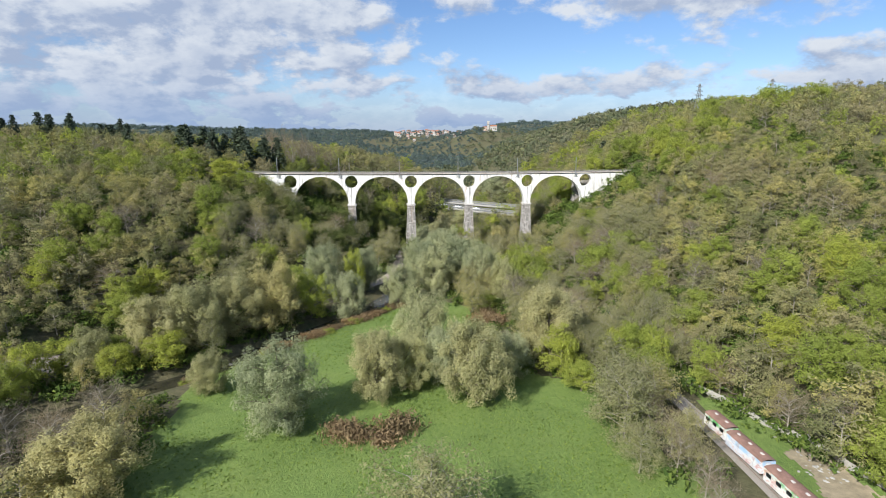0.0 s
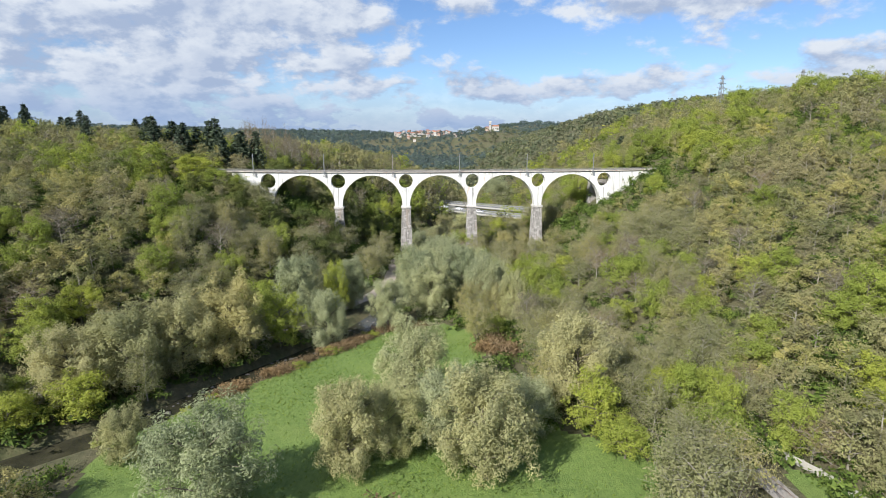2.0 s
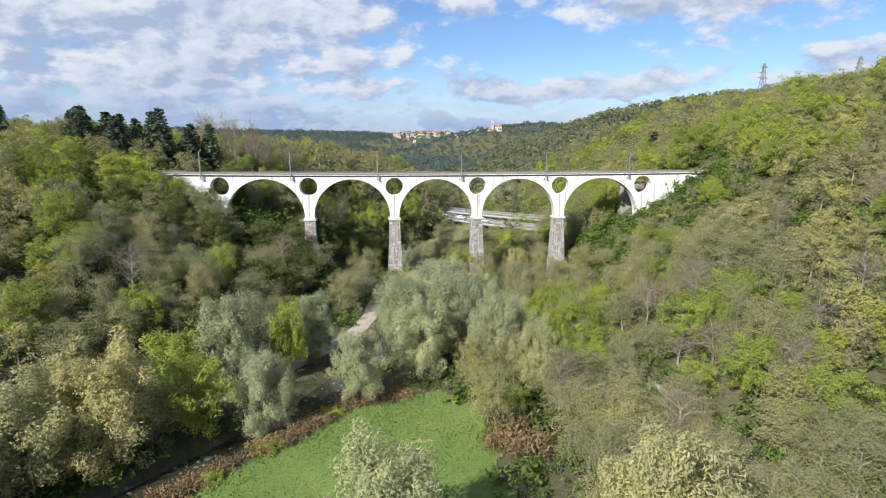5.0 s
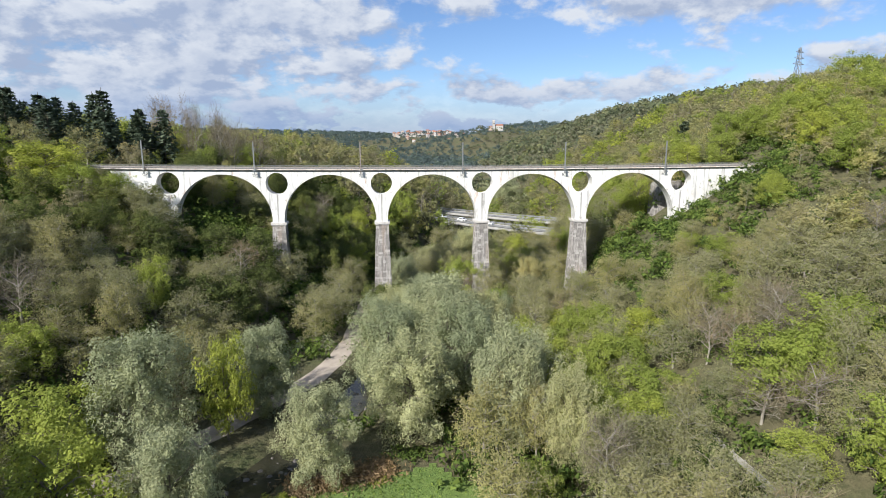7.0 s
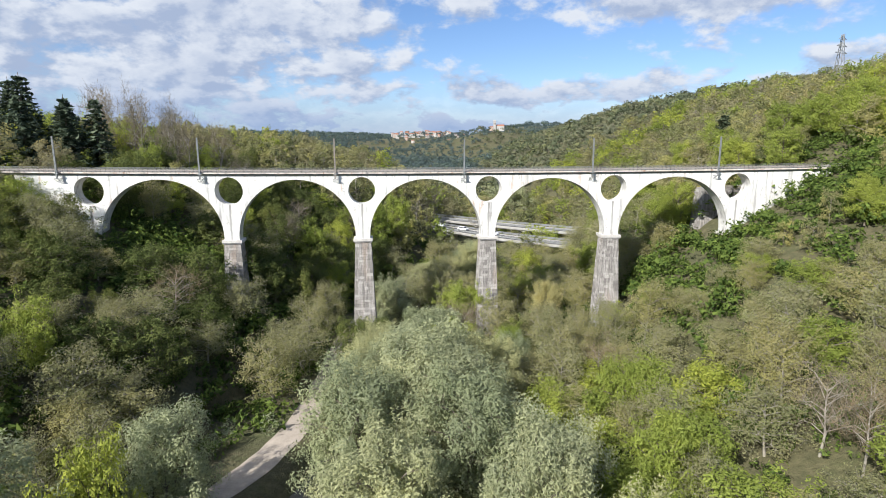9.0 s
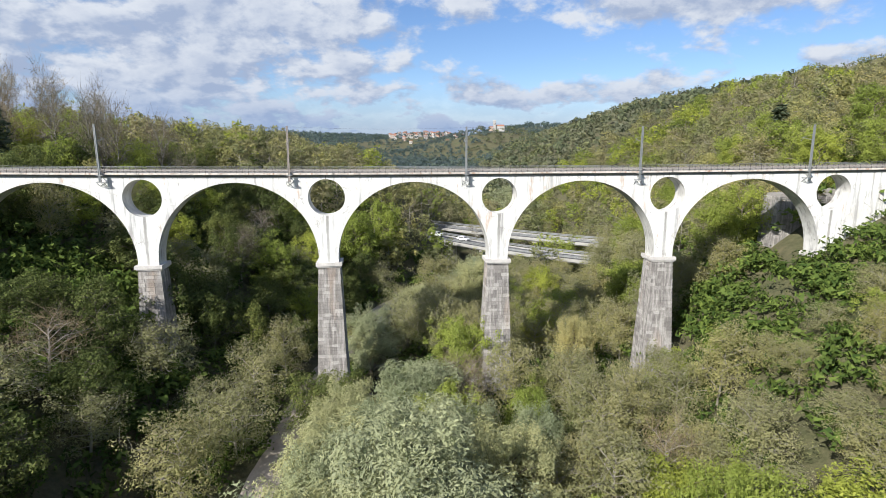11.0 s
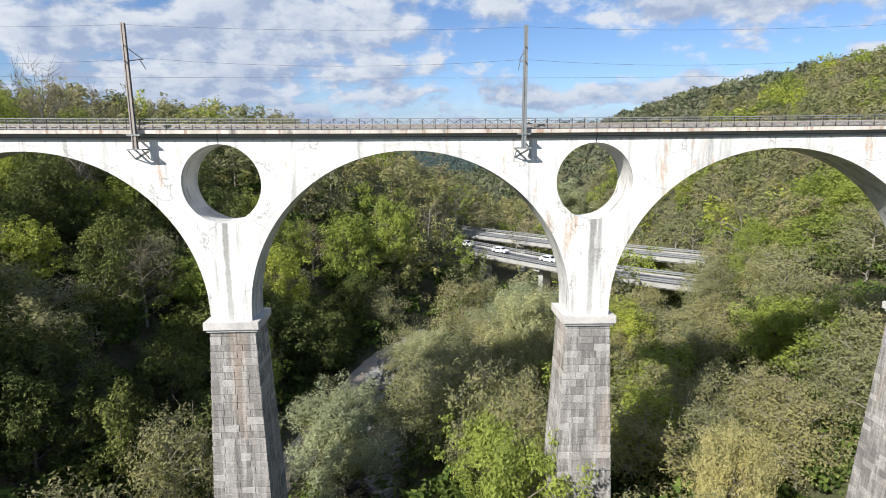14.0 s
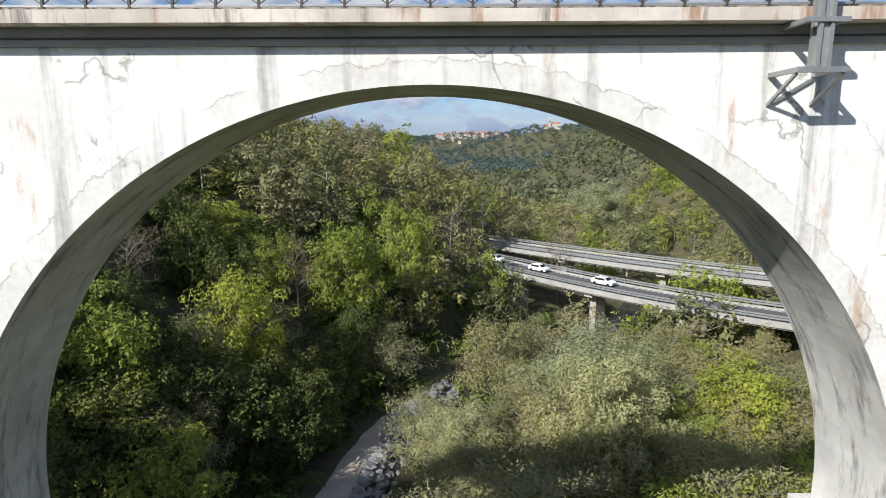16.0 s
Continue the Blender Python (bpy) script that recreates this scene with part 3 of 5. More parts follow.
def bow(u):
    """The eastern half of the viaduct bends a little towards the meadow."""
    k = np.asarray(u) - 14.0
    return -0.04 * (k + np.sqrt(k * k + 36.0))


def curved(v, f):
    v = np.array(v, float)
    v[:, 1] += bow(v[:, 0])
    return v, f


def world_of(u, v, z):
    return VIADUCT @ Vector((u, v + float(bow(u)), z))


viaduct = new("viaduct")
viaduct.matrix_world = VIADUCT
tagged(viaduct, "white plastered railway viaduct with round arches on stone piers", "viaduct")


def strip_wall(u, lo, hi, depth):
    """Front and back faces of a wall between two curves over u."""
    n = len(u)
    f = np.stack([u, np.zeros(n), lo], 1), np.stack([u, np.zeros(n), hi], 1)
    b = np.stack([u, np.full(n, depth), lo], 1), np.stack([u, np.full(n, depth), hi], 1)
    v = np.concatenate([*f, *b])
    i = np.arange(n - 1)
    front = np.stack([i, i + 1, i + 1 + n, i + n], 1)
    return v, np.concatenate([front, (front + 2 * n)[:, ::-1]])


def sheet(u, z, depth, flip=False):
    """A curved surface that goes through the wall along (u, z)."""
    n = len(u)
    v = np.concatenate([np.stack([u, np.zeros(n), z], 1), np.stack([u, np.full(n, depth), z], 1)])
    i = np.arange(n - 1)
    f = np.stack([i, i + n, i + n + 1, i + 1], 1)
    return v, f[:, ::-1] if flip else f


def bay(centre, left=True, right=True):
    """The wall over one pier, from crown to crown, with its round opening."""
    e = 1.6
    a = np.linspace(0, 1, 40)
    arch_u = HALF - RADIUS * np.cos(a * np.pi / 2)          # from the pier outwards to the crown
    arch_u = np.concatenate([[1.4], arch_u[1:]])
    arch_z = SPRING + RADIUS * np.sin(a * np.pi / 2)
    under = lambda q: np.where(np.abs(q) <= 1.4, SPRING - 0.5, SPRING + np.sqrt(np.maximum(RADIUS ** 2 - (HALF - np.abs(q)) ** 2, 0)))
    ring = OCULUS_R * np.cos(np.linspace(np.pi, 0, 41))
    rise = np.sqrt(np.maximum(OCULUS_R ** 2 - ring ** 2, 0))
    sides = []
    out = np.unique(np.concatenate([[OCULUS_R], arch_u[arch_u > OCULUS_R], [HALF]]))
    span_l = HALF if left else 5.2
    span_r = HALF if right else 5.2
    sides.append(strip_wall(out[out <= span_r], under(out[out <= span_r]), np.full((out <= span_r).sum(), TOP), DEPTH))
    lo = -out[::-1]
    lo = lo[lo >= -span_l]
    sides.append(strip_wall(lo, under(lo), np.full(len(lo), TOP), DEPTH))
    mid = np.unique(np.concatenate([ring, [-1.4, 1.4], arch_u[arch_u < OCULUS_R], -arch_u[arch_u < OCULUS_R]]))
    mr = np.sqrt(np.maximum(OCULUS_R ** 2 - mid ** 2, 0))
    sides.append(strip_wall(mid, OCULUS_Z + mr, np.full(len(mid), TOP), DEPTH))
    sides.append(strip_wall(mid, under(mid), OCULUS_Z - mr, DEPTH))
    sides.append(sheet(ring, OCULUS_Z + rise, DEPTH, True))
    sides.append(sheet(ring, OCULUS_Z - rise, DEPTH))
    au, az = np.concatenate([[1.4], arch_u[:]]), np.concatenate([[SPRING - 0.5], arch_z])
    if right:
        sides.append(sheet(au, az, DEPTH))
    if left:
        sides.append(sheet(-au, az, DEPTH, True))
    v, f = join(*sides)
    v[:, 0] += centre
    v[:, 2] += sag(v[:, 0])
    return curved(v, f)


BAYS = (-62.5, -37.5, -12.5, 12.5, 37.5, 62.5)
for c in BAYS:
    me = mesh_from("spandrel_wall", *bay(c), [PLASTER, SOFFIT])
    bm = bmesh.new()
    bm.from_mesh(me)
    bmesh.ops.remove_doubles(bm, verts=bm.verts[:], dist=0.002)
    bm.normal_update()
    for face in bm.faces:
        # faces that run through the wall get the greyer plaster
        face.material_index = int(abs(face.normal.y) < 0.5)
    bm.to_mesh(me), bm.free()
    part("spandrel_wall", me, viaduct)

# closed ends that run into the hillsides
for s in (-1, 1):
    u0, u1 = sorted((s * 65.12, 84 if s > 0 else -75))
    w0, w1 = sorted((s * 63.86, s * 65.12))
    solid = join(box(u0, u1, -0.004, DEPTH + 0.004, 14, TOP + 0.85), box(w0, w1, -0.004, DEPTH + 0.004, 14, 28.6))
    part("abutment_wall", mesh_from("abutment_wall", *curved(*solid), PLASTER), viaduct, "weathered white abutment wall")


def pier_half(z):
    return np.interp(z, (-4, 21.4), (2.55, 1.55)), np.interp(z, (-4, 21.4), (1.15, 0.0))


def pier(c, base, single):
    """A tapering stone shaft: a core with mortar joints and the blocks of its courses."""
    zb, zt = base, 21.4 + float(sag(c))
    (hb, ob), (ht, ot) = pier_half(zb), pier_half(zt)
    v = []
    for z, h, o in ((zb, hb, ob), (zt, ht, ot)):
        v += [(c - h + 0.05, -o + 0.05, z), (c + h - 0.05, -o + 0.05, z), (c + h - 0.05, DEPTH + o - 0.05, z), (c - h + 0.05, DEPTH + o - 0.05, z)]
    shaft = part("pier", mesh_from("pier", *curved(v, BOX_F), MORTAR), viaduct, "tapered pier of grey weathered stone courses")
    rng = np.random.default_rng(int(c * 10) + 999)
    loose, rows, z = [], [], zt
    while z > zb + 0.3:
        hgt = rng.uniform(0.46, 0.62)
        z0, z1 = z - hgt + 0.018, z
        h, o = pier_half((z0 + z1) / 2)
        for side in range(4):
            length = 2 * h if side % 2 == 0 else DEPTH + 2 * o
            n = max(3, int(round(length / 0.95)))
            cuts = np.linspace(0, length, n + 1) + np.concatenate([[0], rng.uniform(-0.2, 0.2, n - 1) + (0.12 if len(rows) % 2 else -0.12), [0]])
            for a, b in zip(cuts[:-1], cuts[1:]):
                bulge = rng.uniform(0.0, 0.03)
                bv, bf = bevelled(a + 0.01, b - 0.01, -bulge, 0.2, z0, z1, 0.015)
                if side == 0:
                    bv = bv + (c - h, -o, 0)
                elif side == 1:
                    bv = np.stack([c + h - bv[:, 1], -o + bv[:, 0], bv[:, 2]], 1)
                elif side == 2:
                    bv = np.stack([c + h - bv[:, 0], DEPTH + o - bv[:, 1], bv[:, 2]], 1)
                else:
                    bv = np.stack([c - h + bv[:, 1], DEPTH + o - bv[:, 0], bv[:, 2]], 1)
                (loose if single and side in (0, 1 if c < 0 else 3) and z > 7.5 and len(loose) < 148 else rows).append(curved(bv, bf))
        z -= hgt
    joined = part("masonry", mesh_from("masonry", *join(*rows), STONE_JOINED), shaft)
    tagged(joined, kind="stuff")
    # the capital: a projecting band with a chamfer below
    k = 0.32
    cap = [box(c - ht - k, c + ht + k, -k, DEPTH + k, zt + 0.02, zt + 0.55), box(c - ht - k * 0.55, c + ht + k * 0.55, -k * 0.55, DEPTH + k * 0.55, zt - 0.18, zt + 0.018)]
    part("capital", mesh_from("capital", *curved(*join(*cap)), CAP_STONE), viaduct, "projecting pale stone band")
    return shaft, loose


STONES = []
for c, base in ((-62.5, 16), (-37.5, 4), (-12.5, -3), (12.5, -3), (37.5, 1), (62.5, 16)):
    STONES.append(pier(c, base, abs(c) < 20))

# the deck: a cornice, a projecting ledge and the bed of the track
DU = np.linspace(-84, 84, 85)


def along(v0, v1, z0, z1):
    n = len(DU)
    p = np.concatenate([np.stack([DU, np.full(n, v), z + sag(DU)], 1) for v, z in ((v0, z0), (v1, z0), (v1, z1), (v0, z1))])
    i = np.arange(n - 1)
    f = np.concatenate([np.stack([i + a * n, i + b * n, i + b * n + 1, i + a * n + 1], 1) for a, b in ((0, 1), (1, 2), (2, 3), (3, 0))])
    ends = np.array([(0, n, 2 * n, 3 * n), (n - 1, 4 * n - 1, 3 * n - 1, 2 * n - 1)])
    return curved(p, np.concatenate([f[:, ::-1], ends]))


part("cornice", mesh_from("cornice", *along(-0.10, DEPTH + 0.10, TOP + 0.002, TOP + 0.36), CONCRETE), viaduct, "grey concrete band under the ledge")
part("deck_ledge", mesh_from("deck_ledge", *along(-0.52, DEPTH + 0.52, TOP + 0.36, TOP + 0.60), LEDGE), viaduct, "projecting concrete ledge streaked with rust")
part("ballast_bed", mesh_from("ballast_bed", *along(-0.1, DEPTH + 0.1, TOP + 0.602, TOP + 0.72), BALLAST), viaduct)
for v in (0.73, 2.17):
    part("track_rail", mesh_from("track_rail", *along(v - 0.035, v + 0.035, TOP + 0.80, TOP + 0.95), WORN_RAIL), viaduct)
sleeper_mesh = mesh_from("sleeper", *box(-0.12, 0.12, 0.25, 2.65, 0, 0.11), CONCRETE)
for u in np.arange(-83, 83, 0.65):
    p = part("sleeper", sleeper_mesh, viaduct)
    p.matrix_basis = Matrix.Translation((u, float(bow(u)), TOP + 0.69 + float(sag(u))))
part("cable", mesh_from("cable", *along(-0.135, -0.102, TOP + 0.13, TOP + 0.165), DARK_STEEL), viaduct, "thin black cable along the cornice")
for c in BAYS:
    s0 = float(sag(c))
    part("expansion_joint", mesh_from("expansion_joint", *curved(*join(box(c - 0.03, c + 0.03, -0.115, -0.101, TOP + s0, TOP + 0.355 + s0), box(c - 0.025, c + 0.025, -0.012, 0.01, OCULUS_Z + OCULUS_R + s0, TOP + s0))), DARK_STEEL), viaduct, "dark open joint above the round opening")

# railings on both sides
RAIL_LOW, RAIL_TOP = TOP + 0.60, TOP + 1.32
post_mesh = mesh_from("railing_post", *join(box(-0.025, 0.025, -0.025, 0.025, 0, 0.72), box(-0.06, 0.06, -0.06, 0.06, 0, 0.03)), DARK_STEEL)
for v, whole in ((-0.42, True), (DEPTH + 0.42, False)):
    for z, w, lab in ((RAIL_TOP, 0.05, "top_rail"), (RAIL_LOW + 0.38, 0.06, "middle_rail"), (RAIL_LOW + 0.10, 0.04, "bottom_rail")):
        part(lab, mesh_from(lab, *along(v - w / 2, v + w / 2, z - w, z), GALVANISED if lab != "middle_rail" else CONCRETE), viaduct)
    posts = np.arange(-79.5, 80, 0.82)
    for u in posts:
        p = part("railing_post", post_mesh, viaduct)
        p.matrix_basis = Matrix.Translation((u, v + float(bow(u)), RAIL_LOW + float(sag(u))))
    lattice = []
    for u in posts[:-1]:
        s = float(sag(u))
        lattice += [beam((u, v, RAIL_LOW + 0.1 + s), (u + 0.82, v, RAIL_TOP - 0.05 + s), 0.018), beam((u + 0.82, v, RAIL_LOW + 0.1 + s), (u, v, RAIL_TOP - 0.05 + s), 0.018)]
    tagged(part("railing_lattice", mesh_from("railing_lattice", *curved(*join(*lattice)), DARK_STEEL), viaduct), kind="stuff")


def old_abutment():
    """A weathered stone stump of an earlier bridge, behind the eastern pier."""
    ob = new("old_abutment")
    ob.matrix_world = VIADUCT
    tagged(ob, "dark weathered stone abutment of an older bridge", "abutment")
    rng = np.random.default_rng(77)
    rows, z = [], 12.0
    core = np.array([(59.9, 5.5, 10), (76, 5.5, 10), (76, 9.2, 10), (59.9, 9.2, 10), (61.3, 5.9, 30.6), (76, 5.9, 31.5), (76, 9.0, 31.5), (61.3, 9.0, 30.6)])
    part("core", mesh_from("core", core, BOX_F, MORTAR), ob)
    while z < 30:
        h = rng.uniform(0.45, 0.6)
        k = (z - 10) / 20.6
        u0, v0 = 59.9 + 1.4 * k, 5.5 + 0.4 * k
        for a in np.arange(u0, 75, 1.0):
            rows.append(bevelled(a + 0.01, a + 0.99, v0 - 0.06 - rng.uniform(0, 0.03), v0 + 0.1, z + 0.01, z + h - 0.01, 0.02))
        for a in np.arange(v0 - 0.04, 8.9, 0.95):
            bv, bf = bevelled(a + 0.01, a + 0.94, -0.06 - rng.uniform(0, 0.03), 0.1, z + 0.01, z + h - 0.01, 0.02)
            rows.append((np.stack([u0 + bv[:, 1], bv[:, 0], bv[:, 2]], 1), bf[:, ::-1]))
        z += h
    tagged(part("masonry", mesh_from("masonry", *join(*rows), STONE_JOINED), ob), kind="stuff")


old_abutment()


def catenary_mast(u, rusty):
    m = new("catenary_mast")
    m.matrix_world = VIADUCT @ Matrix.Translation((u, float(bow(u)), float(sag(u))))
    tagged(m, "brownish weathered steel mast for the overhead line" if rusty else "grey steel mast for the overhead line", "mast", "masts of the overhead line")
    metal = WORN_RAIL if rusty else GALVANISED
    part("pole", mesh_from("pole", *join(*[beam((a, -0.80 + b, TOP - 0.64), (a * 0.75, -0.80 + b * 0.75, 41.3), 0.07) for a in (-0.11, 0.11) for b in (-0.1, 0.1)],
                                         *[beam((-0.1, -0.80, z), (0.1, -0.80, z + 0.35), 0.035) for z in np.arange(TOP - 0.55, 41, 0.5)], box(-0.075, 0.075, -0.88, -0.72, TOP - 0.64, 41.3)), metal), m)
    up, lo = TOP + 0.28, TOP - 0.62
    bars = [((-0.35, -0.88, up), (-0.35, 0.0, up), 0.09), ((0.35, -0.88, up), (0.35, 0.0, up), 0.09), ((-0.42, -0.92, up), (0.42, -0.92, up), 0.09),
            ((-0.45, -0.88, lo), (-0.45, 0, lo), 0.09), ((0.45, -0.88, lo), (0.45, 0, lo), 0.09), ((-0.5, -0.92, lo), (0.5, -0.92, lo), 0.10),
            ((-0.45, -0.86, lo - 0.06), (-0.45, 0, lo - 0.6), 0.06), ((0.45, -0.86, lo - 0.06), (0.45, 0, lo - 0.6), 0.06), ((-0.42, -0.03, lo - 0.57), (0.42, -0.03, lo - 0.08), 0.06)]
    for p, q, w in bars:
        part("bracket_bar", mesh_from("bracket_bar", *beam(p, q, w), GALVANISED), m)
    arm = part("arm", mesh_from("arm", *join(beam((0, -1.1, 39.0), (0, 1.45, 39.5), 0.06), beam((0, -1.1, 40.0), (0, 1.3, 39.5), 0.04), beam((0, 1.0, 39.4), (0, 1.7, 38.9), 0.04)), GALVANISED), m)
    part("insulator", mesh_from("insulator", *tubes([(0, -0.9 + k * 0.1, 39.04 + k * 0.02, 0, -0.85 + k * 0.1, 39.05 + k * 0.02, 0.09, 0.05) for k in range(5)], 8), DARK_STEEL), arm)


for i, u in enumerate((-67.3, -42.3, -17.4, 7.45, 32.8, 57.8)):
    catenary_mast(u, i == 2)


def wire(name, label, points, thick=0.007):
    """One continuous round wire through the points."""
    p = np.array(points, float)
    side = np.array([-math.sin(ANGLE), math.cos(ANGLE), 0]) * thick
    rise = np.array([0, 0, thick])
    v = np.stack([p + side, p + rise, p - side, p - rise], 1).reshape(-1, 3)
    i = (np.arange(len(p) - 1) * 4)[:, None]
    f = np.concatenate([np.concatenate([i + a, i + b, i + 4 + b, i + 4 + a], 1) for a, b in ((0, 1), (1, 2), (2, 3), (3, 0))])
    return tagged(new(name, mesh_from(name, v, f, DARK_STEEL)), label, "wire")


for v, z, dip, lab in ((1.45, 39.55, 0.45, "messenger wire"), (1.45, 38.35, 0.0, "contact wire"), (-0.8, 41.2, 0.25, "earth wire")):
    pts = []
    for u in np.linspace(-92.3, 82.8, 57):
        k = ((u - 7.75) / 25.04) % 1.0
        pts.append(tuple(world_of(u, v, z - dip * 4 * k * (1 - k) + float(sag(u)))))
    wire("overhead_wire", "thin dark %s over the track" % lab, pts)

# ---- trees ----
def grow(rng, tall, wide, limbs, twigs, start=0.25, droop=0.0, trunk_r=None, up=0.7):
    """Branches of one tree of that height and width: the sticks and the ends of the twigs."""
    r = trunk_r or tall * 0.016
    segs, tips = [], []
    lean = rng.normal(size=2) * tall * 0.03
    top = np.array([lean[0], lean[1], tall * 0.72])
    pts = [np.zeros(3), top * 0.33 + [rng.normal() * 0.15, rng.normal() * 0.15, 0], top * 0.66, top]
    rad = [r, r * 0.8, r * 0.5, r * 0.2]
    for i in range(3):
        segs.append((*pts[i], *pts[i + 1], rad[i], rad[i + 1]))
    for i in range(limbs):
        f = start + (0.97 - start) * (i + rng.uniform(0, 0.8)) / limbs
        p = np.array([np.interp(f, (0, 0.33, 0.66, 1), [q[k] for q in pts]) for k in range(3)])
        a = i * 2.4 + rng.uniform(-0.5, 0.5)
        shape = np.sin(np.pi * np.clip(0.15 + 0.75 * f, 0, 1)) ** 0.6
        reach = wide / 2 * shape * rng.uniform(0.75, 1.1)
        d = np.array([np.cos(a) * reach, np.sin(a) * reach, tall * rng.uniform(0.16, 0.3) * up * (0.30 + 0.55 * f)])
        q = p + d * 0.55 + [0, 0, 0.04 * tall]
        e = p + d
        segs += [(*p, *q, r * 0.38, r * 0.24), (*q, *e, r * 0.24, r * 0.07)]
        for j in range(twigs):
            g = rng.uniform(0.3, 1.0)
            b = (p + (q - p) * g / 0.55) if g < 0.55 else (q + (e - q) * (g - 0.55) / 0.45)
            v = rng.normal(size=3) * reach * 0.28 + [0, 0, tall * 0.05 * (1 - 2 * droop)]
            t = b + v
            segs.append((*b, *t, r * 0.10, r * 0.03))
            tips.append(t)
        tips.append(e)
    tips.append(top)
    return segs, np.array(tips)


def puffs(rng, tips, per, radius, size, floor=0.5, up=0.3, stretch=1.6, squash=0.75):
    n = len(tips) * per
    c = np.repeat(tips, per, 0)
    d = rng.normal(size=(n, 3))
    d /= np.linalg.norm(d, axis=1, keepdims=True)
    p = c + d * (radius * rng.uniform(0.25, 1.0, n) ** 0.5)[:, None] * [1, 1, squash]
    k = p[:, 2] > floor
    heart = np.array([0, 0, tips[:, 2].mean() * 0.8])
    out = p - heart
    out /= np.linalg.norm(out, axis=1, keepdims=True) + 1e-9
    return leaves(p[k], size, rng, up, stretch, (out * 0.5 + d * 0.8)[k])


# kind: height, width, limbs, twigs, leaves per twig, clump radius, leaf size, leaf material, bark, lowest limb
KINDS = {
    "willow": (15, 11.5, 26, 8, 136, 1.05, 0.18, SILVER, BARK, 0.02),
    "yellow_willow": (14, 10.5, 26, 8, 132, 1.0, 0.18, YELLOW, BARK, 0.03),
    "green_tree": (13, 10, 18, 7, 60, 1.1, 0.28, FRESH, BARK, 0.12),
    "budding_tree": (13, 9, 18, 8, 44, 1.15, 0.21, BUD, PALE_BARK, 0.14),
    "ivy_tree": (13, 10, 18, 7, 54, 1.1, 0.28, DIMMED, BARK, 0.08),
    "bare_tree": (13, 8, 16, 12, 4, 0.9, 0.34, TWIG, PALE_BARK, 0.25),
}
WORDS = {
    "willow": ("silvery green willow with a broad rounded crown", "willows by the river"),
    "yellow_willow": ("pale yellow willow in full catkin", "flowering willows by the river"),
    "green_tree": ("broadleaf tree in fresh bright green leaf", "green trees"),
    "budding_tree": ("slender tree with olive-brown opening buds", "budding trees on the slopes"),
    "ivy_tree": ("dark green tree with the bank's shade put into its leaf colour", "ivy-clad trees"),
    "bare_tree": ("leafless tree with pale grey twigs", "bare trees"),
    "conifer": ("tall dark green conifer on the plateau", "conifers on the plateau"),
    "shrub": ("low dense green shrub", "shrubs"),
    "reed_clump": ("clump of dry russet reeds in the meadow", "reed clumps"),
}
SHAPES, MIDDLE, LIGHT = {}, {}, {}
for name, (tall, wide, limbs, twigs, per, rad, size, lm, bm, start) in KINDS.items():
    SHAPES[name], MIDDLE[name], LIGHT[name] = [], [], []
    for k in range(3):
        rng = np.random.default_rng(100 + 7 * k + len(name))
        segs, tips = grow(rng, tall, wide, limbs, twigs, start, trunk_r=0.2 if name in ("budding_tree", "bare_tree") else 0.26, up=1.25 if "willow" in name else 0.9)
        if name == "bare_tree":
            extra = [(*t, *(t + rng.normal(size=3) * 0.9 + [0, 0, 0.5]), 0.022, 0.008) for t in np.repeat(tips, 4, 0)]
            crown = tubes(extra, 3)
            crown = (crown[0], crown[1])
        else:
            crown = puffs(rng, tips, per, rad, size, squash=1.25 if "willow" in name else 0.85, stretch=1.9 if "willow" in name else 1.5)
            if name == "budding_tree":
                extra = [(*t, *(t + rng.normal(size=3) * 0.8 + [0, 0, 0.4]), 0.02, 0.008) for t in tips]
                segs = segs + extra
        SHAPES[name].append((mesh_from("trunk", *join(tubes([q for q in segs if q[6] > 0.05], 6), tubes([q for q in segs if q[6] <= 0.05], 3)), bm, True), mesh_from("crown", *crown, lm)))
        # a lighter form of the same tree for the woods
        r2 = np.random.default_rng(500 + k)
        s2, t2 = grow(r2, tall, wide, 12, 5, start, trunk_r=0.2)
        if name != "bare_tree":
            MIDDLE[name].append((puffs(r2, t2, 34, 1.1, 0.31), tubes([q for q in s2 if q[6] > 0.03], 3)))
        body = puffs(r2, t2, 11, 1.2, 0.56) if name != "bare_tree" else tubes([(*t, *(t + r2.normal(size=3) * 0.9 + [0, 0, 0.6]), 0.035, 0.015) for t in np.repeat(t2, 3, 0)], 3)
        LIGHT[name].append((body, tubes([q for q in s2 if q[6] > 0.04], 3)))


def conifer_parts(rng, tall, tiers, sprays, size):
    pts = []
    for i in range(tiers):
        f = i / tiers
        z = tall * (0.16 + 0.82 * f)
        reach = tall * 0.20 * (1 - f) ** 0.75 + 0.25
        for a in range(max(4, int(9 * (1 - f)) + 3)):
            ang = a * 2.399 + i + rng.uniform(-0.3, 0.3)
            for s in np.linspace(0.15, 1, sprays):
                pts.append((np.cos(ang) * reach * s, np.sin(ang) * reach * s, z - s * s * reach * 0.22 + rng.normal() * 0.12))
    return leaves(np.array(pts), size, rng, 1.6, 1.7), tubes([(0, 0, 0, 0, 0, tall, 0.24, 0.03)] + [
        (0, 0, tall * (0.16 + 0.82 * i / tiers), *(np.array([np.cos(i * 2.4), np.sin(i * 2.4), -0.05]) * tall * 0.18 * (1 - i / tiers) + [0, 0, tall * (0.16 + 0.82 * i / tiers)]), 0.04, 0.015) for i in range(tiers)], 5)


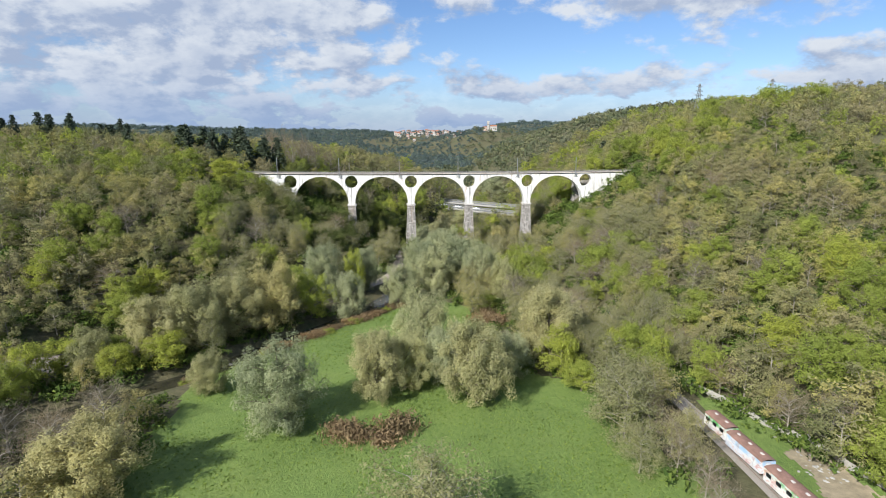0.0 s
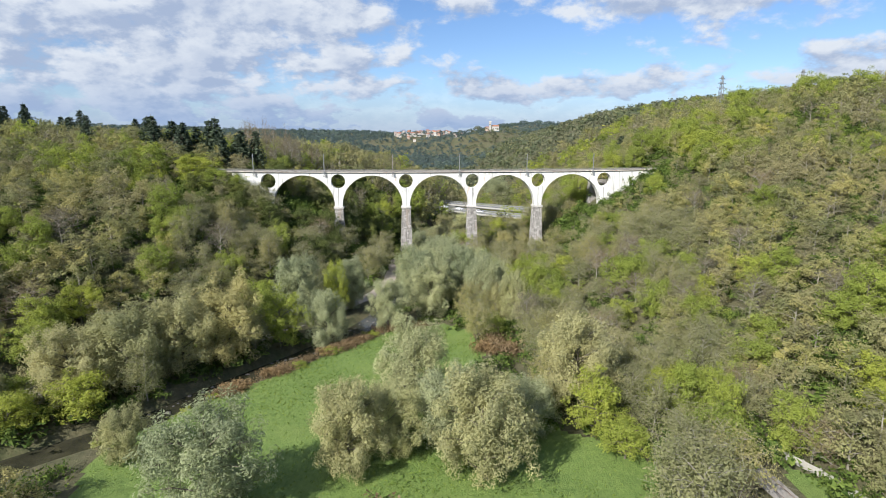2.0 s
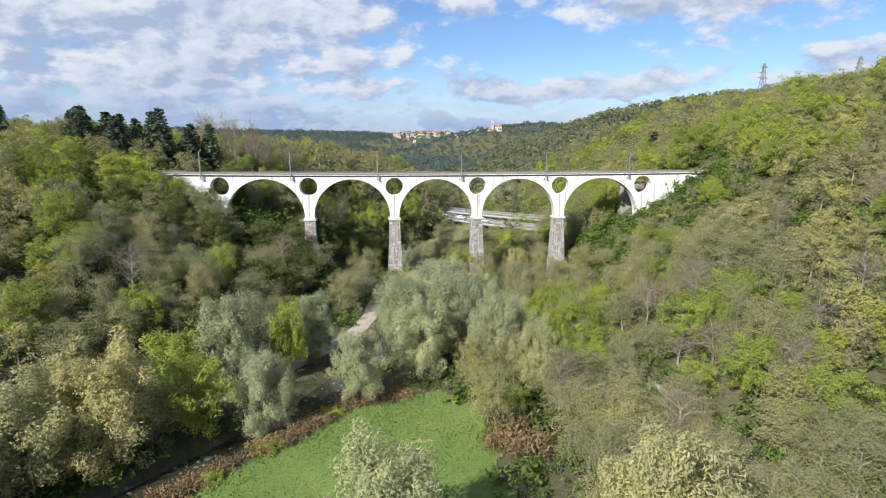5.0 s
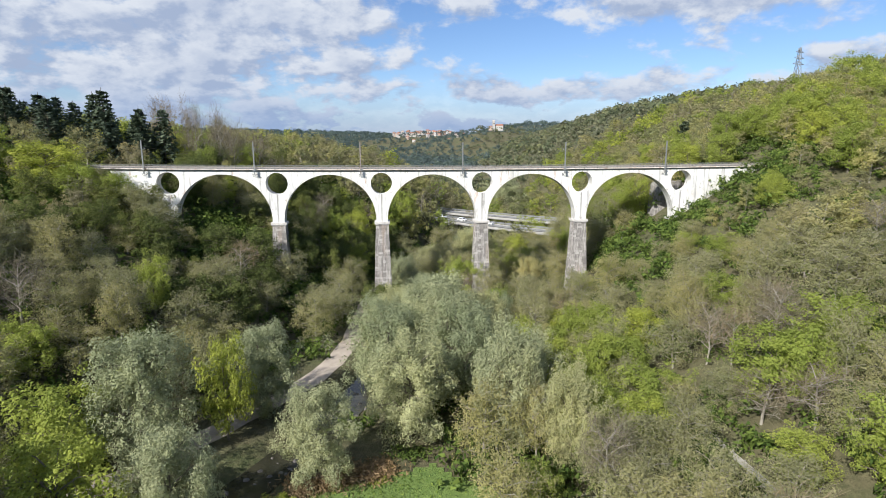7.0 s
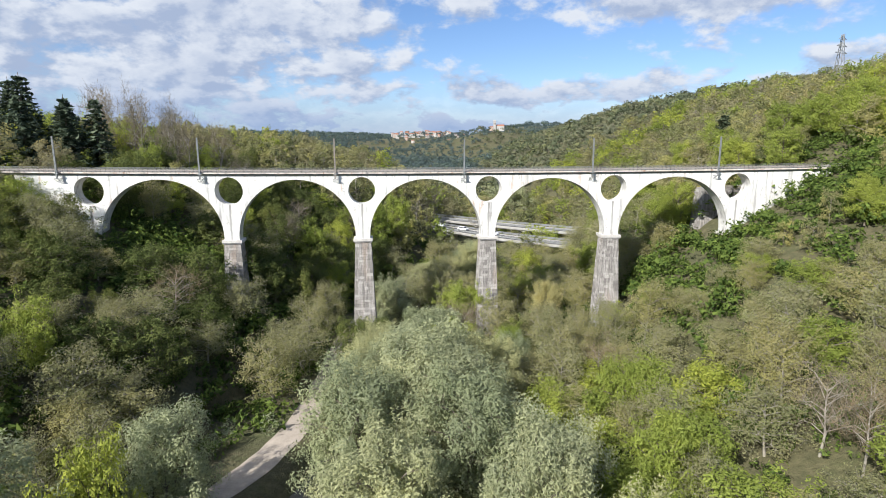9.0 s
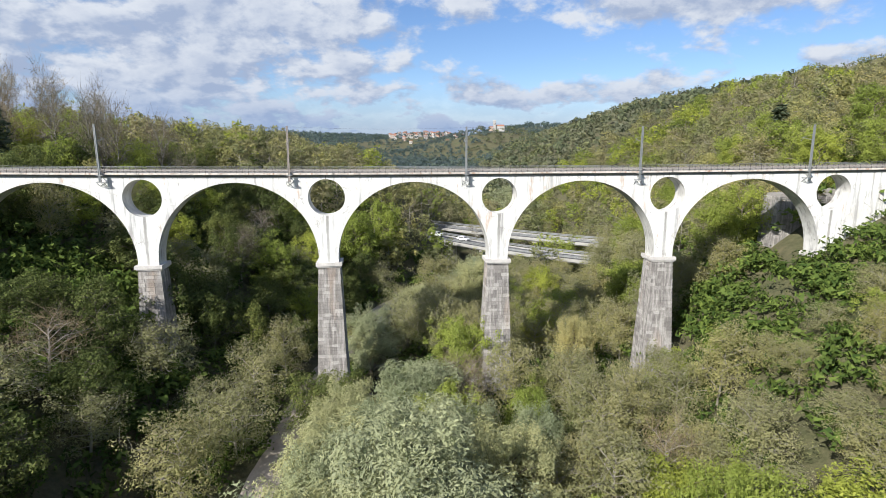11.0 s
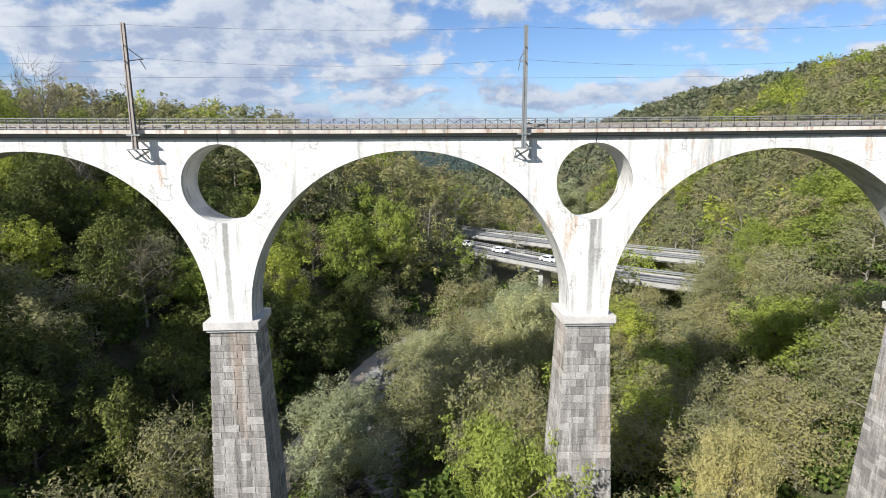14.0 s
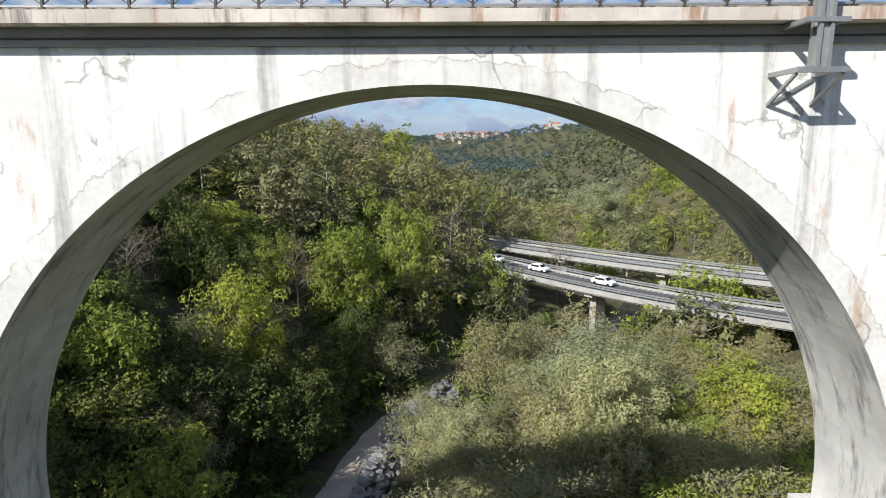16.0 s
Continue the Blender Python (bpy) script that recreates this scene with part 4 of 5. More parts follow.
SHAPES["conifer"], LIGHT["conifer"] = [], []
for k in range(3):
    rng = np.random.default_rng(60 + k)
    c, t = conifer_parts(rng, 15, 17, 18, 0.5)
    SHAPES["conifer"].append((mesh_from("trunk", *t, BARK, True), mesh_from("crown", *c, NEEDLE)))
    LIGHT["conifer"].append(conifer_parts(rng, 15, 12, 3, 1.6))
SHAPES["shrub"], SHAPES["reed_clump"] = [], []
for k in range(3):
    rng = np.random.default_rng(80 + k)
    segs, tips = grow(rng, 3.6, 4.4, 10, 7, 0.02, trunk_r=0.07)
    SHAPES["shrub"].append((mesh_from("trunk", *tubes(segs, 4), BARK, True), mesh_from("crown", *puffs(rng, tips, 22, 0.6, 0.27, 0.05), FRESH)))
    base = rng.normal(size=(420, 3)) * [1.5, 1.5, 0]
    stalks = [(*b, *(b + [*rng.normal(size=2) * 0.35, rng.uniform(0.9, 2.1)]), 0.03, 0.012) for b in base]
    plume = leaves(np.array([s[3:6] for s in stalks]) - [0, 0, 0.1], 0.4, rng, 0.0, 2.2)
    SHAPES["reed_clump"].append((mesh_from("stalk", *tubes(stalks, 3), REED), mesh_from("plume", *plume, REED)))

ORIGINALS = {}
rng_place = np.random.default_rng(7)


def plant(kind, x, y, tall=None, wide=None, z=None):
    """One tree as a thing of its own, at its place on the ground."""
    shape = int(rng_place.integers(3))
    base = {"shrub": (3.6, 4.4), "reed_clump": (1.8, 4.0), "conifer": (15, 6)}.get(kind) or KINDS[kind][:2]
    s = (tall or base[0] * rng_place.uniform(0.8, 1.15)) / base[0] * (0.98 if kind in KINDS else 1.0)
    w = (wide / base[1]) if wide else s * rng_place.uniform(0.9, 1.15)
    m = Matrix.LocRotScale((x, y, (float(height(x, y)) if z is None else z) - 0.08), Euler((0, 0, rng_place.uniform(0, 6.28))), (w, w, s))
    if (kind, shape) not in ORIGINALS:
        ob = new(kind)
        tagged(ob, WORDS[kind][0], kind.replace("_", " ") if kind in ("shrub", "conifer", "willow") else "tree" if "tree" in kind or "willow" in kind else "reeds", WORDS[kind][1])
        a, b = SHAPES[kind][shape]
        part("stem_mass" if kind == "reed_clump" else "trunk", a, ob), part("foliage" if kind == "reed_clump" else "crown", b, ob)
        if kind == "reed_clump":
            for q in ob.children:
                tagged(q, kind="stuff")
        ob.matrix_basis = m
        ORIGINALS[kind, shape] = ob
        return ob
    ob = copy_thing(ORIGINALS[kind, shape], Matrix.Identity(4))
    ob.matrix_basis = m
    return ob


# trees that stand out along the river and in the meadow: x, y, height, width
WILLOWS = [(-4.5, 119.4, 17, 13), (-29, 91, 16, 14), (-26.8, 153.4, 15, 9), (-26.4, 181, 15, 10), (11, 171.7, 18, 10), (-38, 168.4, 18.5, 13), (18.5, 166, 15, 8), (-13.6, 163, 13, 9),
           (0, 200, 18, 15), (-7, 188, 17, 13), (5, 184, 17, 13), (-3, 174, 16, 12), (-8.5, 197, 14, 9), (9, 206, 13, 10),
           (1, 109, 13, 11), (-8, 106, 12, 10), (14, 112, 10, 9), (3, 193, 18, 14), (-9, 207, 13, 9), (14, 180, 14, 10)]
WILLOWS_DOWNSTREAM = [(-10, 252, 12, 10), (-9, 224, 11, 9), (0, 226, 12, 11), (6, 216, 10.5, 8), (14, 216, 10, 7), (11, 284, 13, 14), (10, 272, 15, 11), (-3, 273, 10, 8), (36, 425, 20, 22), (-4, 214, 12, 10),
                      (-10, 219, 11, 8), (-9, 211, 13, 11), (-2, 221, 12, 10), (2, 211, 13, 11)]
YELLOWS = [(6.5, 99.8, 17, 13), (-13, 101, 15, 10), (24.5, 120.5, 18, 13), (-49.5, 70, 13, 13), (-75, 112, 11, 9), (-47, 104, 9, 7), (-60, 128, 17, 15), (-53, 136, 17, 14), (-46, 142, 18, 14), (-67, 122, 15, 12), (24, 243, 12, 6)]
GREENS = [(-37, 150, 14, 10), (-28.7, 172.8, 16, 6.5), (13, 158, 6, 5.5), (48, 175, 11, 11), (-45, 163, 14, 11), (-87, 226, 11, 13), (7, 240, 13, 7), (14.4, 225, 9, 6), (5, 249, 10, 7), (140, 298, 14, 16), (28, 105, 7, 7), (26, 131, 9, 8), (152, 268, 14, 14), (170, 262, 13, 13)]
BUDDING = [(31, 87, 14, 12), (-2.5, 58, 16.5, 13), (2, 256, 15, 8.5), (-7, 281, 10, 8), (33, 93, 13, 10), (30, 77, 9, 7), (20, 208, 12, 9), (-4, 262, 9, 8), (-23, 222, 11, 9), (-24, 232, 12, 9), (-25, 212, 12, 9),
           (30, 283, 11, 9), (37, 279, 12, 9), (45, 276, 12, 10), (52, 272, 12, 9), (24, 290, 10, 8)]
BARE = [(-82, 268, 21, 8), (-76, 272, 22, 8), (-71, 266, 22, 7), (-66, 273, 22, 8), (-61, 269, 21, 7), (-56, 276, 21, 8), (-49, 272, 17, 6), (-79, 265, 21, 7), (-63, 264, 21, 7), (-69, 277, 22, 7), (50, 167, 10, 10),
        (36, 64, 9, 5), (37, 70, 9, 5), (35.5, 76, 9, 5), (37, 82, 9, 6), (36, 89, 9, 5), (38.5, 96, 9, 6), (36, 99, 9, 6)]
GREENS += [(-72, 226, 8.5, 8), (-79, 224, 9, 8), (-13, 312, 17, 9), (-20, 300, 16, 10), (-27, 281, 14, 9), (-31, 267, 13, 9), (-24, 262, 11, 8), (15, 262, 10, 8), (21, 256, 10, 8), (26, 268, 10, 9), (17, 276, 9, 8)]
BUDDING += [(-67, 223, 9, 8), (-60, 219, 9.5, 8), (-76, 228, 8, 7)]
SPOTS = []
for kind, rows in (("willow", WILLOWS), ("willow", WILLOWS_DOWNSTREAM), ("yellow_willow", YELLOWS), ("green_tree", GREENS), ("budding_tree", BUDDING), ("bare_tree", BARE)):
    for x, y, tall, wide in rows:
        plant(kind, x, y, tall, wide)
        SPOTS.append((x, y, wide * 0.32))
for i in range(13):
    x, y = -118 + i * 3.6 + rng_place.uniform(-1, 1), 250 + rng_place.uniform(-6, 7)
    plant("conifer", x, y, rng_place.uniform(15, 20), rng_place.uniform(8, 11))
    SPOTS.append((x, y, 2))
for i in range(26):
    x, y = -128 - i * 6.2 + rng_place.uniform(-2.5, 2.5), 262 + rng_place.uniform(-14, 16) + i * 0.6
    plant("conifer", x, y, rng_place.uniform(12, 18), rng_place.uniform(7, 10))
    SPOTS.append((x, y, 2))
plant("conifer", 84, 296, 12, 9)
for x, y in ((-15, 87), (-10, 86), (-18, 89), (-8, 90), (12.5, 153), (10, 148), (15, 147)):
    plant("reed_clump", x, y)
for i in range(46):
    q = rng_place.uniform(0, 1)
    s = np.interp(q, np.linspace(0, 1, len(MEADOW_X[1:8])), MEADOW_X[1:8]), np.interp(q, np.linspace(0, 1, len(MEADOW_Y[1:8])), MEADOW_Y[1:8])
    plant("reed_clump" if i % 3 else "shrub", s[0] + rng_place.uniform(-2.2, 0.3), s[1] + rng_place.uniform(-0.5, 1.5), rng_place.uniform(0.7, 1.3), rng_place.uniform(2, 3.6))

# motorway lines are needed to keep trees off them
NEAR_X, NEAR_Y = (-70, -30, -3.5, 3, 8.5, 19, 29, 40.5, 54), (404, 374, 346, 339.5, 333.5, 323, 314.5, 307, 300)
FAR_X, FAR_Y = (-70, -24, -4, 7, 22, 31, 49, 62), (422, 383, 364, 355, 344, 337, 326, 319)


def allowed(x, y):
    ok = (bend(x, y, RIVER_X, RIVER_Y) > 5.0) & (bend(x, y, ROAD_X, ROAD_Y) > 3.4)
    ok &= ~inside(x, y, MEADOW_X, MEADOW_Y)
    bank_x = np.interp(y, RIVER_Y, RIVER_X)
    ok &= ~((y > 84) & (y < 172) & (x > bank_x - 4) & (x < bank_x + 14))
    rx = np.interp(y, ROAD_Y, ROAD_X)
    ok &= ~((y > 158) & (y < 217) & (x > rx - 5.5) & (x < rx + 14))
    ok &= bend(x, y, (33.5, 37.5, 40, 44, 49), (206, 188, 172, 145, 118)) > 2.3
    ok &= ((bend(x, y, NEAR_X, NEAR_Y) > 5.5) & (bend(x, y, FAR_X, FAR_Y) > 5.5)) | (height(x, y) > 10)
    u = (x + 1.15) * math.cos(ANGLE) + (y - 238.6) * math.sin(ANGLE)
    v = -(x + 1.15) * math.sin(ANGLE) + (y - 238.6) * math.cos(ANGLE)
    ok &= ~((np.abs(u) < 90) & (v > np.where(u > 45, -15.0, np.where(u < -45, -5.0, -4.0))) & (v < 5.5))
    ok &= ~inside(x, y, (40.5, 41, 48, 52, 56, 59.5, 61.5, 64.5), (40, 102, 108, 99, 91, 85, 74, 40))
    return ok


def scatter(x0, x1, y0, y1, step, rng, jitter=0.42):
    x, y = np.meshgrid(np.arange(x0, x1, step), np.arange(y0, y1, step))
    x, y = (x + rng.uniform(-jitter, jitter, x.shape) * step).ravel(), (y + rng.uniform(-jitter, jitter, y.shape) * step).ravel()
    k = allowed(x, y)
    for sx, sy, sr in SPOTS:
        k &= np.hypot(x - sx, y - sy) > sr
    return x[k], y[k]


def species(x, y, rng):
    """What grows where: mostly budding woods, with fresh green drifts and bare patches."""
    g = bumps(x, y, 14, 3.0) + rng.normal(size=len(x)) * 0.55 + np.where(x > 20, 0.20, -0.06)
    b = bumps(x, y, 19, 8.0) + rng.normal(size=len(x)) * 0.5
    return np.where(g > 0.62, 0, np.where(b > 0.75, 2, 1))


rng_wood = np.random.default_rng(21)
sx, sy = scatter(-125, 125, 62, 300, 6.3, rng_wood)
flat_floor = (height(sx, sy) < 1.5) & (sy > 128) & (sy < 222) & (sx < 19) & (rng_wood.random(len(sx)) < 0.8)
sx, sy = sx[~flat_floor], sy[~flat_floor]
kinds = species(sx, sy, rng_wood)
# over half the left-bank trees get the leaf darkened to stand for hill shade
kinds = np.where((sx < -9) & (sy > 196) & (rng_wood.random(len(sx)) < 0.58), 3, kinds)
short = lambda x, y: np.where((x > 40) & (x < 88) & (y > 204) & (y < 242), 0.6, np.where((x < -44) & (x > -95) & (y > 196) & (y < 238), 0.75, 1.0))
gap = np.abs(sx - np.interp(sy, (60, 300), (-2, -2)))
order = np.argsort(gap + np.abs(sy - 190) * 0.25)
limit, made = {0: 140, 1: 200, 2: 45, 3: 60}, {0: 0, 1: 0, 2: 0, 3: 0}
rest = []
for i in order:
    k = int(kinds[i])
    if made[k] < limit[k]:
        made[k] += 1
        plant(("green_tree", "budding_tree", "bare_tree", "ivy_tree")[k], float(sx[i]), float(sy[i]), rng_wood.uniform(8, 13) * float(short(sx[i], sy[i])), rng_wood.uniform(6, 9.5) * float(short(sx[i], sy[i])) ** 0.6)
    else:
        rest.append((sx[i], sy[i], min(k, 3) if k < 3 else 0))


def woods(name, label, rows, pick, mats, tall, rng):
    """Many trees that nobody would count, as one mesh."""
    vs, fs, mi, at = [], [], [], 0
    for x, y, z, s in rows:
        body, stem = pick[int(rng.integers(len(pick)))]
        a = rng.uniform(0, 6.28)
        w = s * rng.uniform(0.9, 1.2)
        rot = np.array([[math.cos(a) * w, -math.sin(a) * w, 0], [math.sin(a) * w, math.cos(a) * w, 0], [0, 0, s]])
        for j, (v, f) in enumerate((body, stem)[:len(mats)]):
            f = np.concatenate([f[:, :3], f[:, [0, 2, 3]]]) if f.shape[1] == 4 else f
            vs.append(v @ rot.T + (x, y, z - 0.2)), fs.append(f + at)
            mi.append(np.full(len(f), j))
            at += len(v)
    ob = new(name, mesh_from(name, np.concatenate(vs), np.concatenate(fs), mats, index=np.concatenate(mi)))
    return tagged(ob, label, "woods", kind="stuff")


ox, oy = scatter(-330, 330, -30, 470, 8.4, rng_wood)
out = ~((ox > -125) & (ox < 125) & (oy > 62) & (oy < 300))
ox, oy = ox[out], oy[out]
# leave out what no view can reach: far beside and behind the start of the flight
seen = np.abs(ox) < 55 + np.maximum(oy, 0) * 0.83
ox, oy = ox[seen], oy[seen]
ok = species(ox, oy, rng_wood)
rest = np.array(rest).reshape(-1, 3)
ax, ay, ak = np.concatenate([rest[:, 0], ox]), np.concatenate([rest[:, 1], oy]), np.concatenate([rest[:, 2], ok])
az = height(ax, ay)
asz = rng_wood.uniform(0.55, 1.0, len(ax)) * np.where(ay > 300, 1.1, 0.95) * short(ax, ay)
for k, (name, label, kind, mats) in enumerate((("green_woods", "hillside woodland in fresh green leaf", "green_tree", [FRESH_STAND, BARK]),
                                               ("budding_woods", "hillside woodland of olive-brown budding trees", "budding_tree", [BUD_STAND, PALE_BARK]),
                                               ("bare_woods", "stands of leafless grey trees on the hillside", "bare_tree", [TWIG, PALE_BARK]))):
    near = (np.abs(ax) < 135) & (ay < 300) & (k < 2)
    rows = np.stack([ax, ay, az, asz], 1)
    woods(name, label, rows[(ak == k) & ~near], LIGHT[kind], mats, 12, rng_wood)
    if k < 2:
        woods(name.replace("woods", "copse"), label + " beside the meadow", rows[(ak == k) & near], MIDDLE[kind], mats, 12, rng_wood)

# undergrowth: low dark bushes under and between the trees
SPOTS.clear()
ux, uy = scatter(-150, 150, 55, 330, 5.0, rng_wood)
ex, ey = np.meshgrid(np.arange(-95, 95, 3.0), np.arange(216, 262, 3.0))
ex, ey = (ex + rng_wood.uniform(-1.2, 1.2, ex.shape)).ravel(), (ey + rng_wood.uniform(-1.2, 1.2, ey.shape)).ravel()
ev = -(ex + 1.15) * math.sin(ANGLE) + (ey - 238.6) * math.cos(ANGLE)
eu = (ex + 1.15) * math.cos(ANGLE) + (ey - 238.6) * math.sin(ANGLE)
ek = (ev > -16) & (ev < 11) & ~((ev > -3.6) & (ev < 6.5) & ((np.abs((eu % 25) - 12.5) < 3.6) | (np.abs(eu) > 64))) & (bend(ex, ey, RIVER_X, RIVER_Y) > 5) & (bend(ex, ey, ROAD_X, ROAD_Y) > 3.2)
ux, uy = np.concatenate([ux, ex[ek]]), np.concatenate([uy, ey[ek]])
rb = np.random.default_rng(31)
bush = []
for k in range(3):
    t = rb.normal(size=(26, 3)) * [1.5, 1.5, 0.55] + [0, 0, 1.1]
    bush.append((puffs(rb, t, 10, 0.75, 0.42, 0.05), None))
woods("undergrowth", "dense dark green undergrowth below the trees", np.stack([ux, uy, height(ux, uy), rng_wood.uniform(0.6, 1.5, len(ux))], 1), [(b, None) for b, _ in bush], [DEEP], 2, rng_wood)

# distant woods up to the horizon
rf = np.random.default_rng(41)
fx, fy = [], []
for r0, r1, step in ((470, 900, 11), (900, 1700, 16), (1700, 3400, 34)):
    x, y = np.meshgrid(np.arange(-r1 * 0.95, r1 * 0.95, step), np.arange(300, r1, step))
    x, y = (x + rf.uniform(-0.45, 0.45, x.shape) * step).ravel(), (y + rf.uniform(-0.45, 0.45, y.shape) * step).ravel()
    d = np.hypot(x, y)
    k = (d > r0) & (d < r1) & (np.abs(x) < 60 + y * 0.9) & ~((np.abs(x) < 330) & (y < 470)) & ~((np.abs(x + 40) < 190) & (y > 1420) & (y < 1640) & (rf.random(x.shape) < 0.3)) & ~((np.abs(x - 108) < 22) & (np.abs(y - 1300) < 20))
    fx.append(x[k]), fy.append(y[k])
fx, fy = np.concatenate(fx), np.concatenate(fy)
far_shape = []
for k in range(5):
    t = rf.normal(size=(9, 3)) * [2.0, 2.0, 1.3] + [0, 0, 5.0]
    far_shape.append((puffs(rf, t, 8, 1.7, 1.35, 0.5), None))
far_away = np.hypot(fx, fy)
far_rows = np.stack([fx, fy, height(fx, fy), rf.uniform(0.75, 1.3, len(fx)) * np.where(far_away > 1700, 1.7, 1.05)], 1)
# the farther rows take the leaf colour with blue haze in it
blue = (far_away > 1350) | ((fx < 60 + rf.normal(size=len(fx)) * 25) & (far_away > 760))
woods("distant_woods", "wooded hills in the distance, haze put into their leaf colour", far_rows[~blue], far_shape, [HAZY_LEAF], 10, rf)
woods("horizon_woods", "woods on the hills at the horizon, blue haze put into their leaf colour", far_rows[blue], far_shape, [BLUE_HAZE_LEAF], 10, rf)

# ---- the motorway behind the viaduct ----
PALE_CONCRETE = plain("pale_bridge_concrete", (0.38, 0.37, 0.345), 0.9, 0, 0.6, 0.3)
WHITE_LINE = plain("white_road_paint", (0.75, 0.75, 0.73), 0.7)


def motorway(name, px, py, z0, pier_at):
    """A carriageway on a concrete deck with edge beams, barriers and square piers."""
    px, py = np.array(px, float), np.array(py, float)
    t = np.concatenate([[0], np.cumsum(np.hypot(np.diff(px), np.diff(py)))])
    s = np.arange(0, t[-1], 3.0)
    x, y = np.interp(s, t, px), np.interp(s, t, py)
    k = np.ones(9) / 9
    x, y = np.convolve(np.pad(x, 4, "edge"), k, "valid"), np.convolve(np.pad(y, 4, "edge"), k, "valid")
    dx, dy = np.gradient(x), np.gradient(y)
    n = np.hypot(dx, dy)
    nx, ny = -dy / n, dx / n
    road = new(name)
    tagged(road, "concrete motorway bridge with steel guard rails behind the viaduct", "motorway bridge", "carriageways of the motorway")

    def run(w0, w1, za, zb):
        p = np.concatenate([np.stack([x + nx * w, y + ny * w, np.full(len(x), z0 + z)], 1) for w, z in ((w0, za), (w1, za), (w1, zb), (w0, zb))])
        m, i = len(x), np.arange(len(x) - 1)
        f = np.concatenate([np.stack([i + a * m, i + b * m, i + b * m + 1, i + a * m + 1], 1) for a, b in ((0, 1), (1, 2), (2, 3), (3, 0))])
        return p, f

    part("deck", mesh_from("deck", *run(-3.5, 3.5, -0.9, -0.05), CONCRETE), road)
    part("carriageway", mesh_from("carriageway", *run(-3.2, 3.2, -0.046, 0.0), ASPHALT), road)
    for w in (-2.8, 0.0, 2.8):
        part("lane_line", mesh_from("lane_line", *run(w - 0.08, w + 0.08, 0.001, 0.006), WHITE_LINE), road)
    for w in (-3.65, 3.65):
        part("edge_beam", mesh_from("edge_beam", *run(w - 0.18, w + 0.18, -0.62, 0.22), PALE_CONCRETE), road)
        for z in (0.62, 0.98):
            part("guard_rail", mesh_from("guard_rail", *run(w - 0.05, w + 0.05, z - 0.12, z + 0.12), GALVANISED), road)
        posts = [box(x[i] + nx[i] * w - 0.06, x[i] + nx[i] * w + 0.06, y[i] + ny[i] * w - 0.06, y[i] + ny[i] * w + 0.06, z0 + 0.2, z0 + 1.15) for i in range(len(x))]
        tagged(part("guard_rail_posts", mesh_from("guard_rail_posts", *join(*posts), GALVANISED), road), kind="stuff")
    for q in pier_at:
        i = int(np.argmin(np.abs(x - q)))
        g = float(height(x[i], y[i])) - 1
        a = math.atan2(dy[i], dx[i])
        shaft = join(box(-0.6, 0.6, -1.5, 1.5, g, z0 - 1.5), box(-0.8, 0.8, -3.1, 3.1, z0 - 1.5, z0 - 0.905))
        p = part("bridge_pier", mesh_from("bridge_pier", *shaft, PALE_CONCRETE), road)
        p.matrix_basis = Matrix.Translation((x[i], y[i], 0)) @ Matrix.Rotation(a, 4, "Z")
    return x, y


motorway("motorway_bridge", NEAR_X, NEAR_Y, 8.0, (-22, -8, 5.5, 18, 31))
motorway("motorway_bridge", FAR_X, FAR_Y, 9.0, (-14, 1.5, 17.5, 33))


def car(x, y, z, heading):
    c = new("car")
    tagged(c, "small white hatchback on the motorway", "car", "cars on the motorway")
    paint, glass, rubber = CAR_MATS
    prof = [(-2.05, 0.35), (2.05, 0.35), (2.1, 0.75), (1.9, 0.9), (1.1, 1.0), (0.55, 1.42), (-1.2, 1.48), (-1.95, 1.05), (-2.1, 0.8)]
    bm = bmesh.new()
    rings = []
    for w, k in ((-0.85, 0.96), (-0.78, 1.0), (0.78, 1.0), (0.85, 0.96)):
        rings.append([bm.verts.new((px * k, w * (0.82 if pz > 1.2 else 1.0), pz)) for px, pz in prof])
    n = len(prof)
    for a, b in zip(rings[:-1], rings[1:]):
        for i in range(n):
            bm.faces.new((a[i], a[(i + 1) % n], b[(i + 1) % n], b[i]))
    bm.faces.new(rings[0][::-1]), bm.faces.new(rings[-1])
    me = bpy.data.meshes.new("body")
    bm.normal_update(), bm.to_mesh(me), bm.free()
    me.materials.append(paint)
    part("body", me, c)
    for w in (-0.80, 0.80):
        part("side_window", mesh_from("side_window", *box(-1.25, 0.6, w - 0.05, w + 0.05, 1.02, 1.36), glass), c)
    part("windscreen", mesh_from("windscreen", *beam((0.62, 0, 1.40), (1.06, 0, 1.05), 1.25, 0.06), glass), c)
    part("rear_window", mesh_from("rear_window", *beam((-1.32, 0, 1.42), (-1.85, 0, 1.13), 1.2, 0.06), glass), c)
    for a in (-1.3, 1.3):
        for w in (-0.78, 0.78):
            part("wheel", mesh_from("wheel", *tubes([(a, w - 0.1, 0.32, a, w + 0.1, 0.32, 0.32, 0.32), (a, w - 0.1, 0.32, a, w - 0.101, 0.32, 0.32, 0.01), (a, w + 0.1, 0.32, a, w + 0.101, 0.32, 0.32, 0.01)], 12), rubber), c)
    c.matrix_world = Matrix.Translation((x, y, z)) @ Matrix.Rotation(heading, 4, "Z")


CAR_MATS = (plain("white_car_paint", (0.78, 0.78, 0.78), 0.3, 0, 2, 0.05), plain("dark_window_glass", (0.02, 0.022, 0.025), 0.08), plain("black_rubber", (0.02, 0.02, 0.02), 0.8))
for x, y in ((0.8, 343.2), (9.2, 334.3), (19.6, 324.0)):
    car(x, y, 8.007, math.atan2(-0.72, 0.8))

